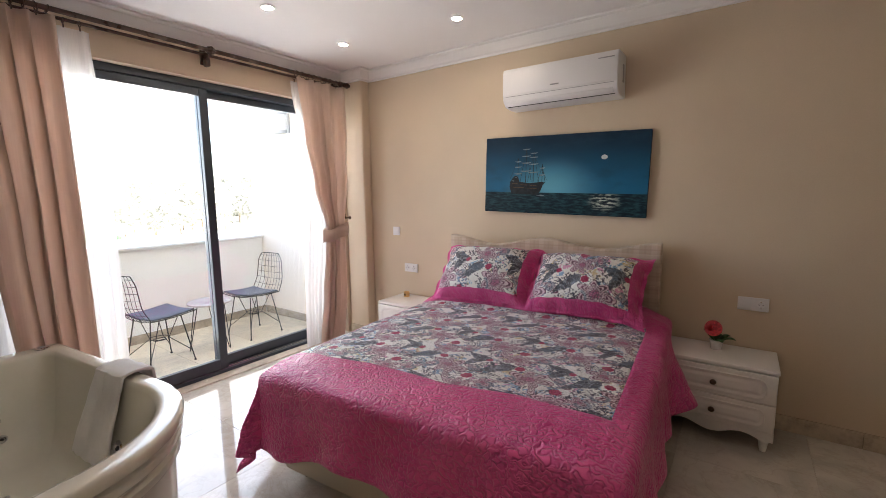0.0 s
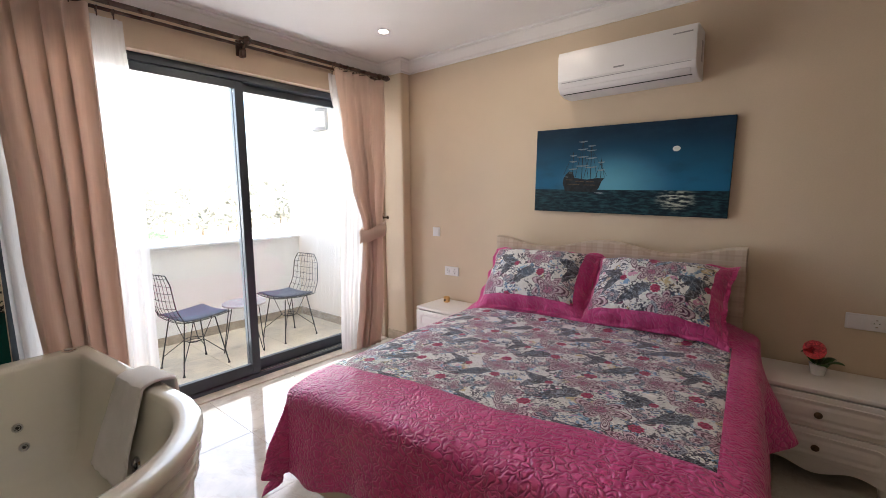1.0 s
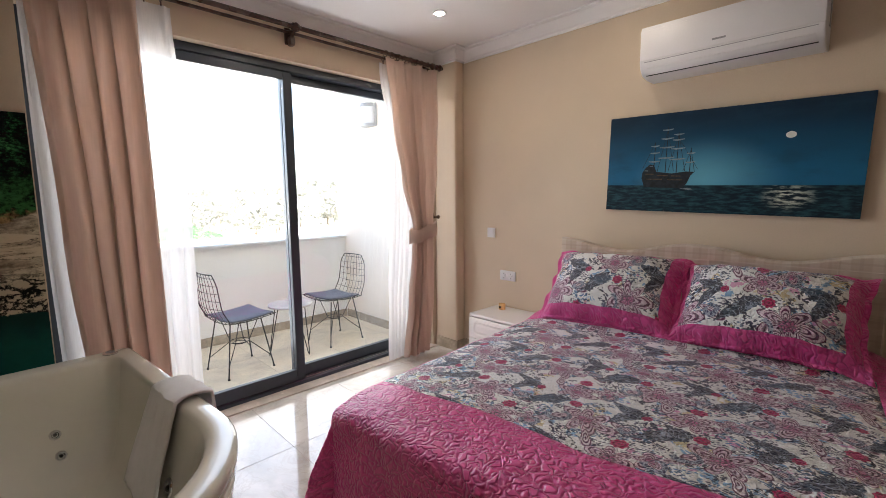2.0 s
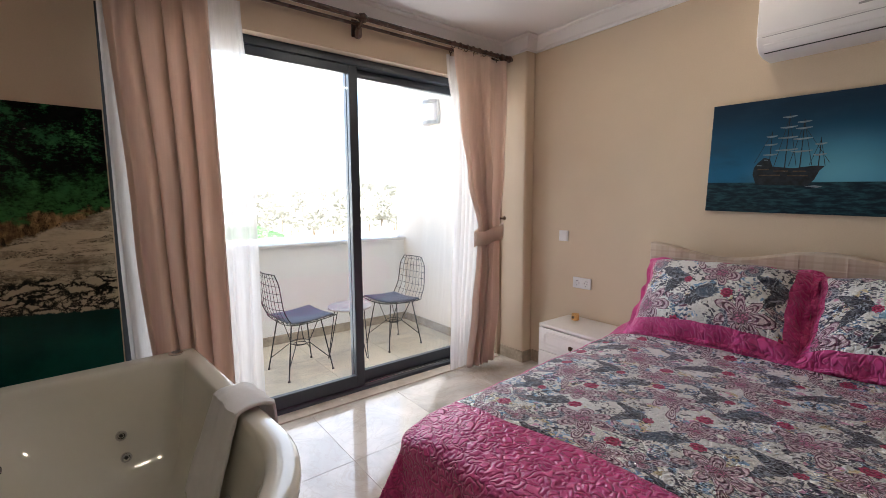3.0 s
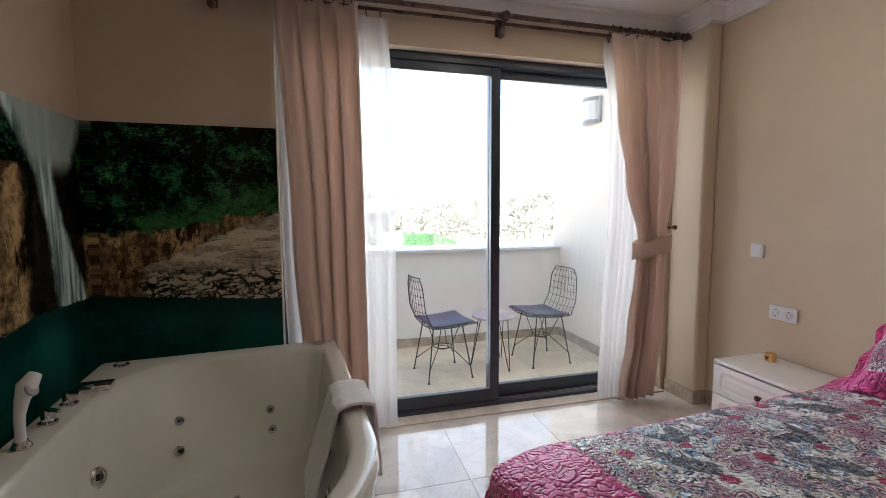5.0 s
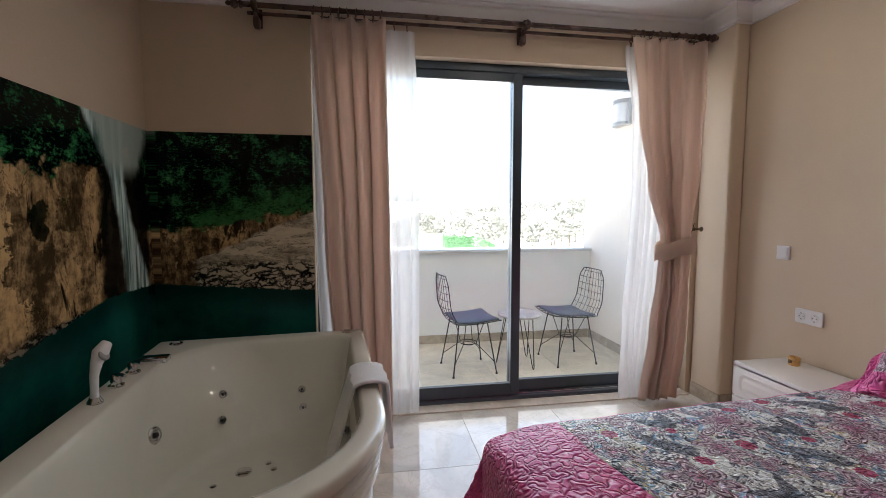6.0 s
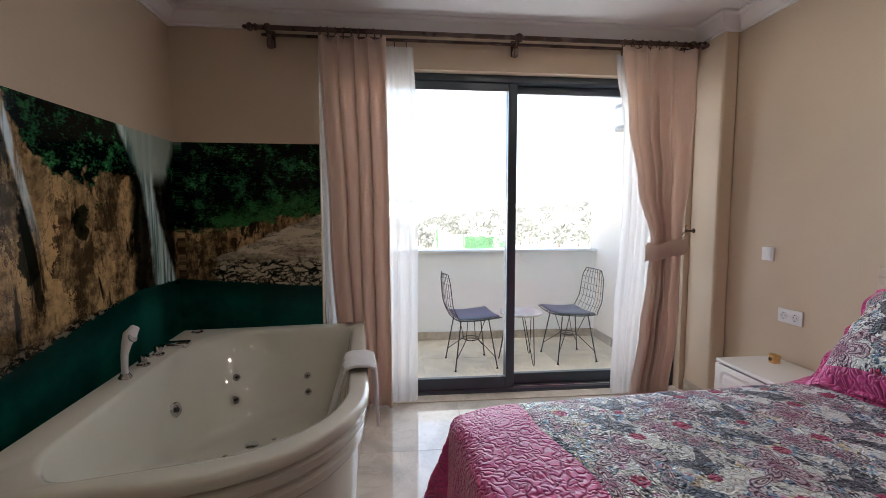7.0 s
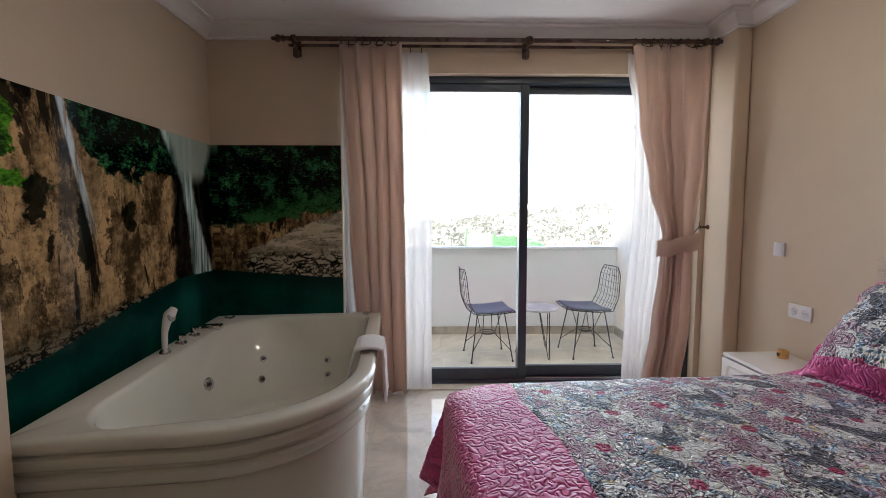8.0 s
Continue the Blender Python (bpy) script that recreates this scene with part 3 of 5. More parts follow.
def seascape_material():
    m, nt, b = material("night_sea_canvas")
    v = coords(nt)
    p = nd(nt, "SeparateXYZ", {0: v})
    x, z = p.outputs[0], p.outputs[2]
    n = noise_tex(nt, nd(nt, "Mapping", {0: v, 3: (3, 3, 7)}).outputs[0], 1.6, 5, 0.6).outputs[0]
    wave = noise_tex(nt, nd(nt, "Mapping", {0: v, 3: (16, 1, 70)}).outputs[0], 1.0, 4, 0.6).outputs[0]
    h = step(nt, z, -0.12, 0.28)
    col = mix(nt, h, (0.010, 0.115, 0.23), (0.003, 0.020, 0.045))
    col = mix(nt, mth(nt, "MULTIPLY", step(nt, n, 0.45, 0.75), 0.5), col, (0.010, 0.045, 0.085))
    g = step(nt, radius(nt, mth(nt, "ADD", x, 0.06), mth(nt, "ADD", z, 0.10), 0.42, 0.26), 1.0, 0.0)
    col = mix(nt, mth(nt, "MULTIPLY", g, 0.75), col, (0.13, 0.40, 0.52))
    sea = mix(nt, step(nt, wave, 0.38, 0.72), (0.003, 0.012, 0.022), (0.020, 0.075, 0.095))
    gl = step(nt, radius(nt, mth(nt, "SUBTRACT", x, 0.33), mth(nt, "ADD", z, 0.185), 0.13, 0.085), 1.0, 0.2)
    sea = mix(nt, mth(nt, "MULTIPLY", gl, step(nt, wave, 0.46, 0.62)), sea, (0.55, 0.58, 0.48))
    col = mix(nt, step(nt, z, -0.127, -0.133), col, sea)
    nt.links.new(col, b.inputs["Base Color"])
    b.inputs["Roughness"].default_value = 0.42
    b.inputs["Specular IOR Level"].default_value = 0.22
    bump(nt, b, noise_tex(nt, v, 400, 1).outputs[0], 0.15, 0.001)
    return m


def plaid_material():
    """Beige linen woven with soft paler bands both ways."""
    m, nt, b = material("headboard_plaid")
    v = coords(nt)
    p = nd(nt, "SeparateXYZ", {0: v})
    col = (0.50, 0.41, 0.32, 1)
    for axis, period in ((0, 0.105), (2, 0.085)):
        f = mth(nt, "ABSOLUTE", mth(nt, "SUBTRACT", mth(nt, "FRACT", mth(nt, "DIVIDE", mth(nt, "ADD", p.outputs[axis], 5.0), period)), 0.5))
        col = mix(nt, mth(nt, "MULTIPLY", step(nt, f, 0.20, 0.12), 0.45), col, (0.66, 0.58, 0.49))
        col = mix(nt, mth(nt, "MULTIPLY", step(nt, f, 0.42, 0.46), 0.4), col, (0.40, 0.31, 0.24))
    fine = noise_tex(nt, v, 300, 2).outputs[0]
    col = mix(nt, mth(nt, "MULTIPLY", fine, 0.25), col, (0.42, 0.34, 0.26))
    nt.links.new(col, b.inputs["Base Color"])
    b.inputs["Roughness"].default_value = 0.85
    bump(nt, b, fine, 0.5, 0.002)
    return m


LINEN = plaid_material()
CURTAIN, SHEER, GLASS = curtain_material(), sheer_material(), glass_material()
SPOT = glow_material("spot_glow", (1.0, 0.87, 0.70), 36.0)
MARBLE = marble_material("floor_marble", (0.60, 0.555, 0.49), 0.05, 0.45)
BALC_TILE = marble_material("balcony_tile", (0.66, 0.555, 0.40), 0.28)
PINK, PRINT, PRINT_PILLOW = pink_material(), print_material("floral_print", 0.98), print_material("floral_print_pillow", 0.78)
MURAL, SEASCAPE = mural_material(), seascape_material()
GROUT = surface("grout", (0.52, 0.46, 0.38), 0.8, scale=5, vary=0.1, relief=0.1)
SHIP_DARK = surface("ship_paint", (0.010, 0.014, 0.018), 0.85, scale=45, vary=0.9, relief=0)
SHIP_LIGHT = surface("sail_paint", (0.16, 0.21, 0.24), 0.5, scale=40, vary=0.4, relief=0)
MOON = surface("moon_paint", (0.72, 0.73, 0.68), 0.5, relief=0)
CANVAS_EDGE = surface("canvas_edge", (0.008, 0.014, 0.022), 0.6, relief=0.1)


# ---------------- mesh helpers ----------------
def thing(name, at=(0, 0, 0), turn=0.0, label="", category="", group="", kind=""):
    ob = new(name)
    ob.empty_display_size = 0.05
    ob.matrix_world = pose(*at, 0, 0, turn)
    return tagged(ob, label, category, group, kind)


def part(name, bm, mat, parent=None, label="", smooth=False, kind="", at=None):
    bmesh.ops.recalc_face_normals(bm, faces=bm.faces)
    me = bpy.data.meshes.new(name)
    bm.to_mesh(me)
    bm.free()
    me.materials.append(mat)
    if smooth:
        for p in me.polygons:
            p.use_smooth = True
        me.set_sharp_from_angle(angle=radians(42))
    ob = new(name, me)
    if parent:
        ob.parent = parent
    if at is not None:
        ob.matrix_basis = at
    return tagged(ob, label, kind=kind)


def box(bm, lo, hi, bevel=0.0, seg=2, m=None):
    r = bmesh.ops.create_cube(bm, size=1.0)
    vs = r["verts"]
    for v in vs:
        v.co = Vector([lo[i] + (hi[i] - lo[i]) * (v.co[i] + 0.5) for i in range(3)])
    if bevel:
        es = list({e for v in vs for e in v.link_edges})
        out = bmesh.ops.bevel(bm, geom=es, offset=bevel, segments=seg, profile=0.5, affect="EDGES")
        vs = list({v for f in out["faces"] for v in f.verts} | {v for v in vs if v.is_valid})
    if m is not None:
        bmesh.ops.transform(bm, matrix=m, verts=[v for v in vs if v.is_valid])
    return bm


def B(lo, hi, bevel=0.0, seg=2):
    return box(bmesh.new(), lo, hi, bevel, seg)


def tube(bm, pts, r, n=6, closed=False):
    pts = [Vector(p) for p in pts]
    rings = []
    for i, p in enumerate(pts):
        a = pts[i - 1] if (i or closed) else p
        c = pts[(i + 1) % len(pts)] if (i < len(pts) - 1 or closed) else p
        d = (c - a).normalized()
        u = d.orthogonal().normalized() if not rings else (ref - d * ref.dot(d)).normalized()
        ref = u
        w = d.cross(u)
        rr = r[i] if isinstance(r, (list, tuple)) else r
        rings.append([bm.verts.new(p + (u * math.cos(2 * math.pi * k / n) + w * math.sin(2 * math.pi * k / n)) * rr) for k in range(n)])
    last = len(rings) if closed else len(rings) - 1
    for i in range(last):
        a, c = rings[i], rings[(i + 1) % len(rings)]
        for k in range(n):
            bm.faces.new((a[k], a[(k + 1) % n], c[(k + 1) % n], c[k]))
    if not closed:
        bm.faces.new(rings[0][::-1])
        bm.faces.new(rings[-1])
    return bm


def lathe(bm, prof, n=24, m=None):
    """prof: (radius, height) from bottom to top round the z axis."""
    rings = []
    made = []
    for r, z in prof:
        ring = [bm.verts.new((r * math.cos(2 * math.pi * k / n), r * math.sin(2 * math.pi * k / n), z)) for k in range(n)]
        rings.append(ring)
        made += ring
    for a, c in zip(rings, rings[1:]):
        for k in range(n):
            bm.faces.new((a[k], a[(k + 1) % n], c[(k + 1) % n], c[k]))
    bm.faces.new(rings[0][::-1])
    bm.faces.new(rings[-1])
    if m is not None:
        bmesh.ops.transform(bm, matrix=m, verts=made)
    return bm


def loft(bm, rings, cap0=True, cap1=True):
    vs = [[bm.verts.new(p) for p in ring] for ring in rings]
    n = len(vs[0])
    for a, c in zip(vs, vs[1:]):
        for k in range(n):
            bm.faces.new((a[k], a[(k + 1) % n], c[(k + 1) % n], c[k]))
    if cap0:
        bm.faces.new(vs[0][::-1])
    if cap1:
        bm.faces.new(vs[-1])
    return bm


def sheet(f, nu, nv, keep=None, uv=None):
    """A grid of f(i/nu, j/nv); keep(u, v) picks faces; uv(u, v) gives cloth coordinates."""
    bm = bmesh.new()
    g = [[bm.verts.new(f(i / nu, j / nv)) for j in range(nv + 1)] for i in range(nu + 1)]
    lay = bm.loops.layers.uv.new("cloth")
    for i in range(nu):
        for j in range(nv):
            if keep and not keep((i + 0.5) / nu, (j + 0.5) / nv):
                continue
            fc = bm.faces.new((g[i][j], g[i + 1][j], g[i + 1][j + 1], g[i][j + 1]))
            for lp, (a, c) in zip(fc.loops, ((i, j), (i + 1, j), (i + 1, j + 1), (i, j + 1))):
                lp[lay].uv = uv(a / nu, c / nv) if uv else (a / nu, c / nv)
    loose = [v for v in bm.verts if not v.link_faces]
    bmesh.ops.delete(bm, geom=loose, context="VERTS")
    return bm


def extrude_poly(bm, pts, axis, a, c):
    """A polygon in the plane across axis ('x' or 'y'), drawn out from a to c."""
    def at(p, d):
        return (d, p[0], p[1]) if axis == "x" else (p[0], d, p[1])
    return loft(bm, [[at(p, a) for p in pts], [at(p, c) for p in pts]])


def fbm(x, y, z=0.0):
    return noise.noise((x, y, z)) + 0.5 * noise.noise((2.1 * x, 2.1 * y, z + 7.7))

# ---------------- the room ----------------
XW, XE, YN, YS, YM, ZC = -3.40, 2.00, 3.20, -0.06, -0.41, 2.545
PX, PY = -3.135, 3.095                     # edge of the pier in the corner
DY0, DY1, DZ = 0.50, 3.06, 2.25          # opening of the sliding door
XO = -3.62                                # outer face of the window wall


def setting(name, bm, mat, label, kind="structure"):
    return part(name, bm, mat, None, label, kind=kind)


bm = B((XO, DY1, -0.1), (XW, YN, 2.75))
box(bm, (XO, -0.56, -0.1), (XW, DY0, 2.75))
box(bm, (XO, DY0, DZ), (XW, DY1, 2.75))
setting("wall_west", bm, WALL, "cream painted wall round the balcony door")
setting("wall_pier", B((XW + 0.001, PY, -0.1), (PX, YN - 0.001, 2.75), 0.018, 4), WALL, "cream painted pier in the corner beside the balcony door")
setting("wall_north", B((XO, YN, -0.1), (XE + 0.15, YN + 0.2, 2.75)), WALL, "cream painted wall behind the bed")
setting("wall_east", B((XE, -0.56, -0.1), (XE + 0.15, YN, 2.75)), WALL, "plain cream painted wall")
bm = B((-1.538, -0.56, -0.1), (XE, YS, 2.75))
setting("wall_south", bm, WALL, "plain cream painted wall beside the tub niche")
setting("wall_niche", B((XO, -0.56, -0.1), (-1.538, YM, 2.75)), WALL, "cream painted wall of the tub niche")
setting("ceiling", B((XO, -0.56, ZC), (XE + 0.15, YN + 0.2, 2.78)), CEIL, "white painted ceiling with recessed spots")
floor = setting("floor", B((XW - 0.02, -0.56, -0.12), (XE, YN, -0.0022)), GROUT, "polished beige marble floor tiles")


def cornice(name, a, c, inward, ea=1, ec=1):
    """Stepped plaster moulding along a wall from a to c; inward points into the room."""
    prof = [(0, 0), (0.012, 0), (0.012, 0.014), (0.03, 0.022), (0.055, 0.045), (0.075, 0.062), (0.08, 0.070), (0.115, 0.073), (0.115, 0.085), (0, 0.085)]
    a, c, inn = Vector(a), Vector(c), Vector(inward)
    bm = bmesh.new()
    d = (c - a).normalized()
    loft(bm, [[a + d * p[0] * 0.98 * ea + inn * p[0] + Vector((0, 0, p[1])) for p in prof], [c - d * p[0] * 0.98 * ec + inn * p[0] + Vector((0, 0, p[1])) for p in prof]])
    return setting(name, bm, CEIL, "white plaster cornice under the ceiling")


Z0 = ZC - 0.085
cornice("cornice_north", (PX, YN, Z0), (XE, YN, Z0), (0, -1, 0))
cornice("cornice_west", (XW, YM, Z0), (XW, PY, Z0), (1, 0, 0))
cornice("cornice_pier", (XW, PY, Z0), (PX, PY, Z0), (0, -1, 0), 1, -1)
cornice("cornice_return", (PX, PY, Z0), (PX, YN, Z0), (1, 0, 0), -1, 1)
cornice("cornice_niche", (XW, YM, Z0), (-1.538, YM, Z0), (0, 1, 0))
cornice("cornice_south", (-1.538, YS, Z0), (XE, YS, Z0), (0, 1, 0))
cornice("cornice_east", (XE, YS, Z0), (XE, YN, Z0), (-1, 0, 0))

# sill strip in front of the door
setting("door_sill", B((XW - 0.06, DY0, -0.01), (XW + 0.045, DY1, 0.008), 0.003), SILL, "beige marble strip in front of the sliding door")

# ---------------- sliding door ----------------
door = thing("door_1", (0, 0, 0), 0, "anthracite aluminium sliding balcony door with two glass leaves", "sliding door", kind="structure")
FX0, FX1 = -3.575, -3.465
for lo, hi in (((FX0, DY0, 0.0), (FX1, DY0 + 0.045, DZ)), ((FX0, DY1 - 0.045, 0.0), (FX1, DY1, DZ)),
               ((FX0, DY0 + 0.045, DZ - 0.05), (FX1, DY1 - 0.045, DZ)), ((FX0, DY0 + 0.045, 0.0), (FX1, DY1 - 0.045, 0.028))):
    part("outer_frame", B(lo, hi, 0.004), ALU, door)
for x in (-3.545, -3.495):
    part("track", B((x - 0.006, DY0 + 0.05, 0.028), (x + 0.006, DY1 - 0.05, 0.04), 0.001), CHROME, door, "bare metal running rail")


def leaf(y0, y1, x, zb, zt, wide):
    s = part("sash", B((x - 0.02, y0, zb), (x + 0.02, y0 + wide, zt), 0.004), ALU, door)
    part("stile", B((x - 0.02, y1 - wide, zb), (x + 0.02, y1, zt), 0.004), ALU, s)
    part("rail", B((x - 0.019, y0 + wide, zt - 0.055), (x + 0.019, y1 - wide, zt), 0.004), ALU, s)
    part("rail", B((x - 0.019, y0 + wide, zb), (x + 0.019, y1 - wide, zb + 0.082), 0.004), ALU, s)
    g = part("pane", B((x - 0.006, y0 + wide - 0.008, zb + 0.075), (x + 0.006, y1 - wide + 0.008, zt - 0.048)), GLASS, s, "clear glass pane")
    g.visible_shadow = False
    part("gasket", B((x + 0.0065, y0 + wide, zb + 0.055), (x + 0.0085, y0 + wide + 0.004, zt - 0.055)), RUBBER, s)
    return s


leaf(DY0 + 0.046, 1.835, -3.495, 0.036, 2.2, 0.062)
leaf(1.775, DY1 - 0.046, -3.548, 0.036, 2.2, 0.058)
part("door_handle", B((-3.474, 0.56, 0.98), (-3.455, 0.585, 1.16), 0.006), ALU, door, "flush dark pull")

# ---------------- balcony ----------------
XP = -4.97
setting("balcony_floor", B((XP - 0.15, -0.6, -0.25), (XO, 3.40, -0.0375)), GROUT, "beige tiled balcony floor")
setting("balcony_wall_side", B((XP - 0.15, 3.14, -0.036), (XO, 3.40, 3.0)), CREAM_PLASTER, "white plastered side wall of the balcony")
setting("balcony_wall_end", B((XP - 0.15, -0.75, -0.036), (XO, -0.6, 3.0)), PLASTER, "white plastered end wall of the balcony")
setting("parapet", B((XP - 0.15, -0.6, -0.036), (XP, 3.139, 0.895)), PLASTER, "white plastered balcony parapet")
setting("parapet_cap", B((XP - 0.18, -0.598, 0.896), (XP + 0.03, 3.138, 0.925), 0.004), CAP_STONE, "pale stone coping on the parapet")
setting("balcony_skirting", B((XP + 0.001, -0.59, -0.0345), (XP + 0.014, 3.125, 0.052), 0.002), STONE, "beige stone skirting along the parapet")
setting("balcony_skirting_side", B((XP + 0.016, 3.126, -0.0345), (XO - 0.001, 3.139, 0.052), 0.002), STONE, "beige stone skirting along the side wall")
setting("facade", B((XO - 0.002, -3.0, -3.0), (XO + 0.01, -0.761, 6.0)), PLASTER, "white plastered house front beside the balcony")
# Unseen mass above the ceiling, added to keep direct sun off the balcony.
setting("sun_block", B((XO, -3.0, 2.80), (4.0, 6.0, 5.6)), PLASTER, "unseen block above the room, added to shade the balcony")

# ---------------- curtain rod ----------------
rod = thing("curtain_rod", (0, 0, 0), 0, "double dark brown curtain rod on brackets over the balcony door", "curtain rod")
RX, RZ = -3.29, 2.43
part("front_rod", tube(bmesh.new(), [(RX, 0.16, RZ), (RX, 3.02, RZ)], 0.0145, 14), RODWOOD, rod, smooth=True)
part("back_rod", tube(bmesh.new(), [(RX - 0.055, 0.17, RZ - 0.022), (RX - 0.055, 3.04, RZ - 0.022)], 0.010, 12), RODWOOD, rod, smooth=True)
for y, s in ((0.16, -1), (3.02, 1)):
    m = pose(RX, y, RZ, -90 * s, 0, 0)
    part("finial", lathe(bmesh.new(), [(0.015, 0), (0.022, 0.006), (0.022, 0.014), (0.012, 0.02), (0.020, 0.03), (0.027, 0.043), (0.020, 0.058), (0.010, 0.064), (0.014, 0.072), (0.010, 0.084), (0.002, 0.09)], 16, m), RODWOOD, rod, "turned brown finial", smooth=True)
for y in (0.22, 1.78, 2.985):
    bm = B((XW + 0.001, y - 0.02, RZ - 0.085), (XW + 0.016, y + 0.02, RZ + 0.02), 0.006)
    tube(bm, [(XW + 0.012, y, RZ - 0.055), (XW + 0.06, y, RZ - 0.06), (RX, y, RZ - 0.02)], 0.011, 8)
    lathe(bm, [(0.020, -0.016), (0.024, -0.01), (0.024, 0.01), (0.020, 0.016)], 14, pose(RX, y, RZ, 90, 0, 0))
    lathe(bm, [(0.014, -0.012), (0.018, -0.008), (0.018, 0.008), (0.014, 0.012)], 12, pose(RX - 0.055, y, RZ - 0.022, 90, 0, 0))
    box(bm, (RX - 0.075, y - 0.017, RZ - 0.105), (RX - 0.025, y + 0.017, RZ - 0.045), 0.01)
    part("bracket", bm, RODWOOD, rod, "dark brown bracket", smooth=True)
bm = bmesh.new()
lathe(bm, [(0.017, -0.022), (0.023, -0.017), (0.030, 0.0), (0.023, 0.017), (0.017, 0.022)], 16, pose(RX, 1.79, RZ, 90, 0, 0))
part("joint_ball", bm, RODWOOD, rod, smooth=True)


# ---------------- curtains ----------------
def lerp(pts, z):
    for (za, a), (zb, c) in zip(pts, pts[1:]):
        if za >= z >= zb:
            t = (za - z) / (za - zb)
            t = t * t * (3 - 2 * t)
            return a + (c - a) * t
    return pts[-1][1] if z < pts[-1][0] else pts[0][1]


def curtain(name, left, right, x0, ztop, zbot, folds, amp, mat, label, seed, flat=(), rings_n=0, thick=0.003, ringz=RZ, group="curtains"):
    """A gathered curtain between the edge lines left(z) and right(z), both lists of (z, y)."""
    th = thing(name, (x0, (left[0][1] + right[0][1]) / 2, zbot), 0, label, "curtain", group)

    def f(u, v):
        z = ztop + (zbot - ztop) * v
        a, c = lerp(left, z), lerp(right, z)
        ph = 2 * math.pi * folds * u + 3.4 * noise.noise((u * 2.6, v * 0.9, seed)) + 1.1 * noise.noise((u * 7, v * 0.5, seed + 20))
        am = amp * (0.9 + 0.75 * noise.noise((u * 4.3, v * 0.8, seed + 7))) * (0.55 + 0.45 * min(1, v * 6)) * (lerp(flat, z) if flat else 1.0)
        s = math.sin(ph)
        x = x0 + am * (math.copysign(abs(s) ** 0.75, s) + 0.16 * math.sin(1.7 * ph + seed)) + 0.012 * noise.noise((u * 5, v * 7, seed + 3))
        y = a + (c - a) * u + 0.35 * am * math.sin(ph * 1.0 + 1.2)
        z2 = z + (0.006 * math.sin(ph) if v > 0.98 else 0)
        return (x - th.location.x, y - th.location.y, z2 - th.location.z)
    nu = int(folds * 22)
    ob = part("fabric", sheet(f, nu, 64, uv=lambda u, v: (u, v)), mat, th, smooth=True)
    if thick:
        md = ob.modifiers.new("thickness", "SOLIDIFY")
        md.thickness = thick
    for i in range(rings_n):
        y = left[0][1] + (right[0][1] - left[0][1]) * (i + 0.4) / rings_n
        bm = bmesh.new()
        rr = 0.023 if ringz == RZ else 0.016
        xx = RX if ringz == RZ else RX - 0.055
        tilt = 0.25 * math.sin(i * 2.4 + seed)
        tube(bm, [(rr * math.cos(k * math.pi / 7), rr * math.sin(k * math.pi / 7) * math.sin(tilt), rr * math.sin(k * math.pi / 7)) for k in range(14)], 0.0035, 5, closed=True)
        box(bm, (-0.004, -0.003, -rr - 0.022), (0.004, 0.003, -rr), 0.001)
        part("ring", bm, RODWOOD, th, "dark brown ring with clip", at=Matrix.Translation((xx - th.location.x, y - th.location.y, ringz - 0.006 - th.location.z)))
    return th


# closed-hanging curtain beside the tub
curtain("curtain", [(2.39, 0.515), (1.2, 0.56), (0.0, 0.625)], [(2.39, 0.94), (1.2, 0.95), (0.0, 0.955)], -3.285, 2.392, 0.018, 4.5, 0.042,
        CURTAIN, "beige cotton curtain hanging in folds behind the tub", 1.0, rings_n=9)
curtain("sheer_curtain", [(2.36, 0.505), (1.2, 0.508), (0.0, 0.53)], [(2.36, 1.11), (1.9, 1.13), (1.2, 1.13), (0.0, 1.125)], -3.358, 2.372, 0.012, 8, 0.013,
        SHEER, "white voile sheer curtain hanging beside the beige one", 5.0, rings_n=8, thick=0, ringz=RZ - 0.022)
# curtain held back by a band
PINCH = [(2.4, 1.0), (1.5, 0.75), (1.06, 0.5), (0.8, 0.7), (0.0, 0.9)]
tied = curtain("curtain", [(2.39, 2.475), (1.9, 2.525), (1.5, 2.605), (1.09, 2.725), (0.85, 2.70), (0.5, 2.665), (0.0, 2.60)],
               [(2.39, 3.02), (1.6, 3.005), (1.09, 2.955), (0.5, 2.955), (0.0, 2.90)], -3.27, 2.392, 0.03, 4.8, 0.038,
               CURTAIN, "beige cotton curtain tied back with a fabric band", 9.0, flat=PINCH, rings_n=9)
curtain("sheer_curtain", [(2.36, 2.48), (1.9, 2.54), (1.3, 2.55), (0.6, 2.51), (0.0, 2.50)], [(2.36, 2.92), (1.0, 2.87), (0.0, 2.78)], -3.352, 2.372, 0.012, 7, 0.012,
        SHEER, "white voile sheer curtain hanging behind the tied one", 12.0, rings_n=5, thick=0, ringz=RZ - 0.022)
# the band of the tied curtain and its hook
o = tied.location
bm = bmesh.new()
n = 40
prof = []
for k in range(n):
    a = 2 * math.pi * k / n
    y = 2.845 + 0.15 * math.cos(a)
    x = -3.28 + 0.058 * math.sin(a)
    zz = 1.06 + 0.22 * (y - 2.845) + 0.006 * math.sin(5 * a)
    prof.append((x, y, zz))
loft(bm, [[(x - o.x, y - o.y, z - 0.055 - o.z) for x, y, z in prof], [(x + 0.004 * math.sin(i) - o.x, y - o.y, z - o.z) for i, (x, y, z) in enumerate(prof)],
          [(x - o.x, y - o.y, z + 0.055 - o.z) for x, y, z in prof]], False, False)
band = part("tie_band", bm, CURTAIN, tied, "beige fabric tie band", smooth=True)
md = band.modifiers.new("thickness", "SOLIDIFY")
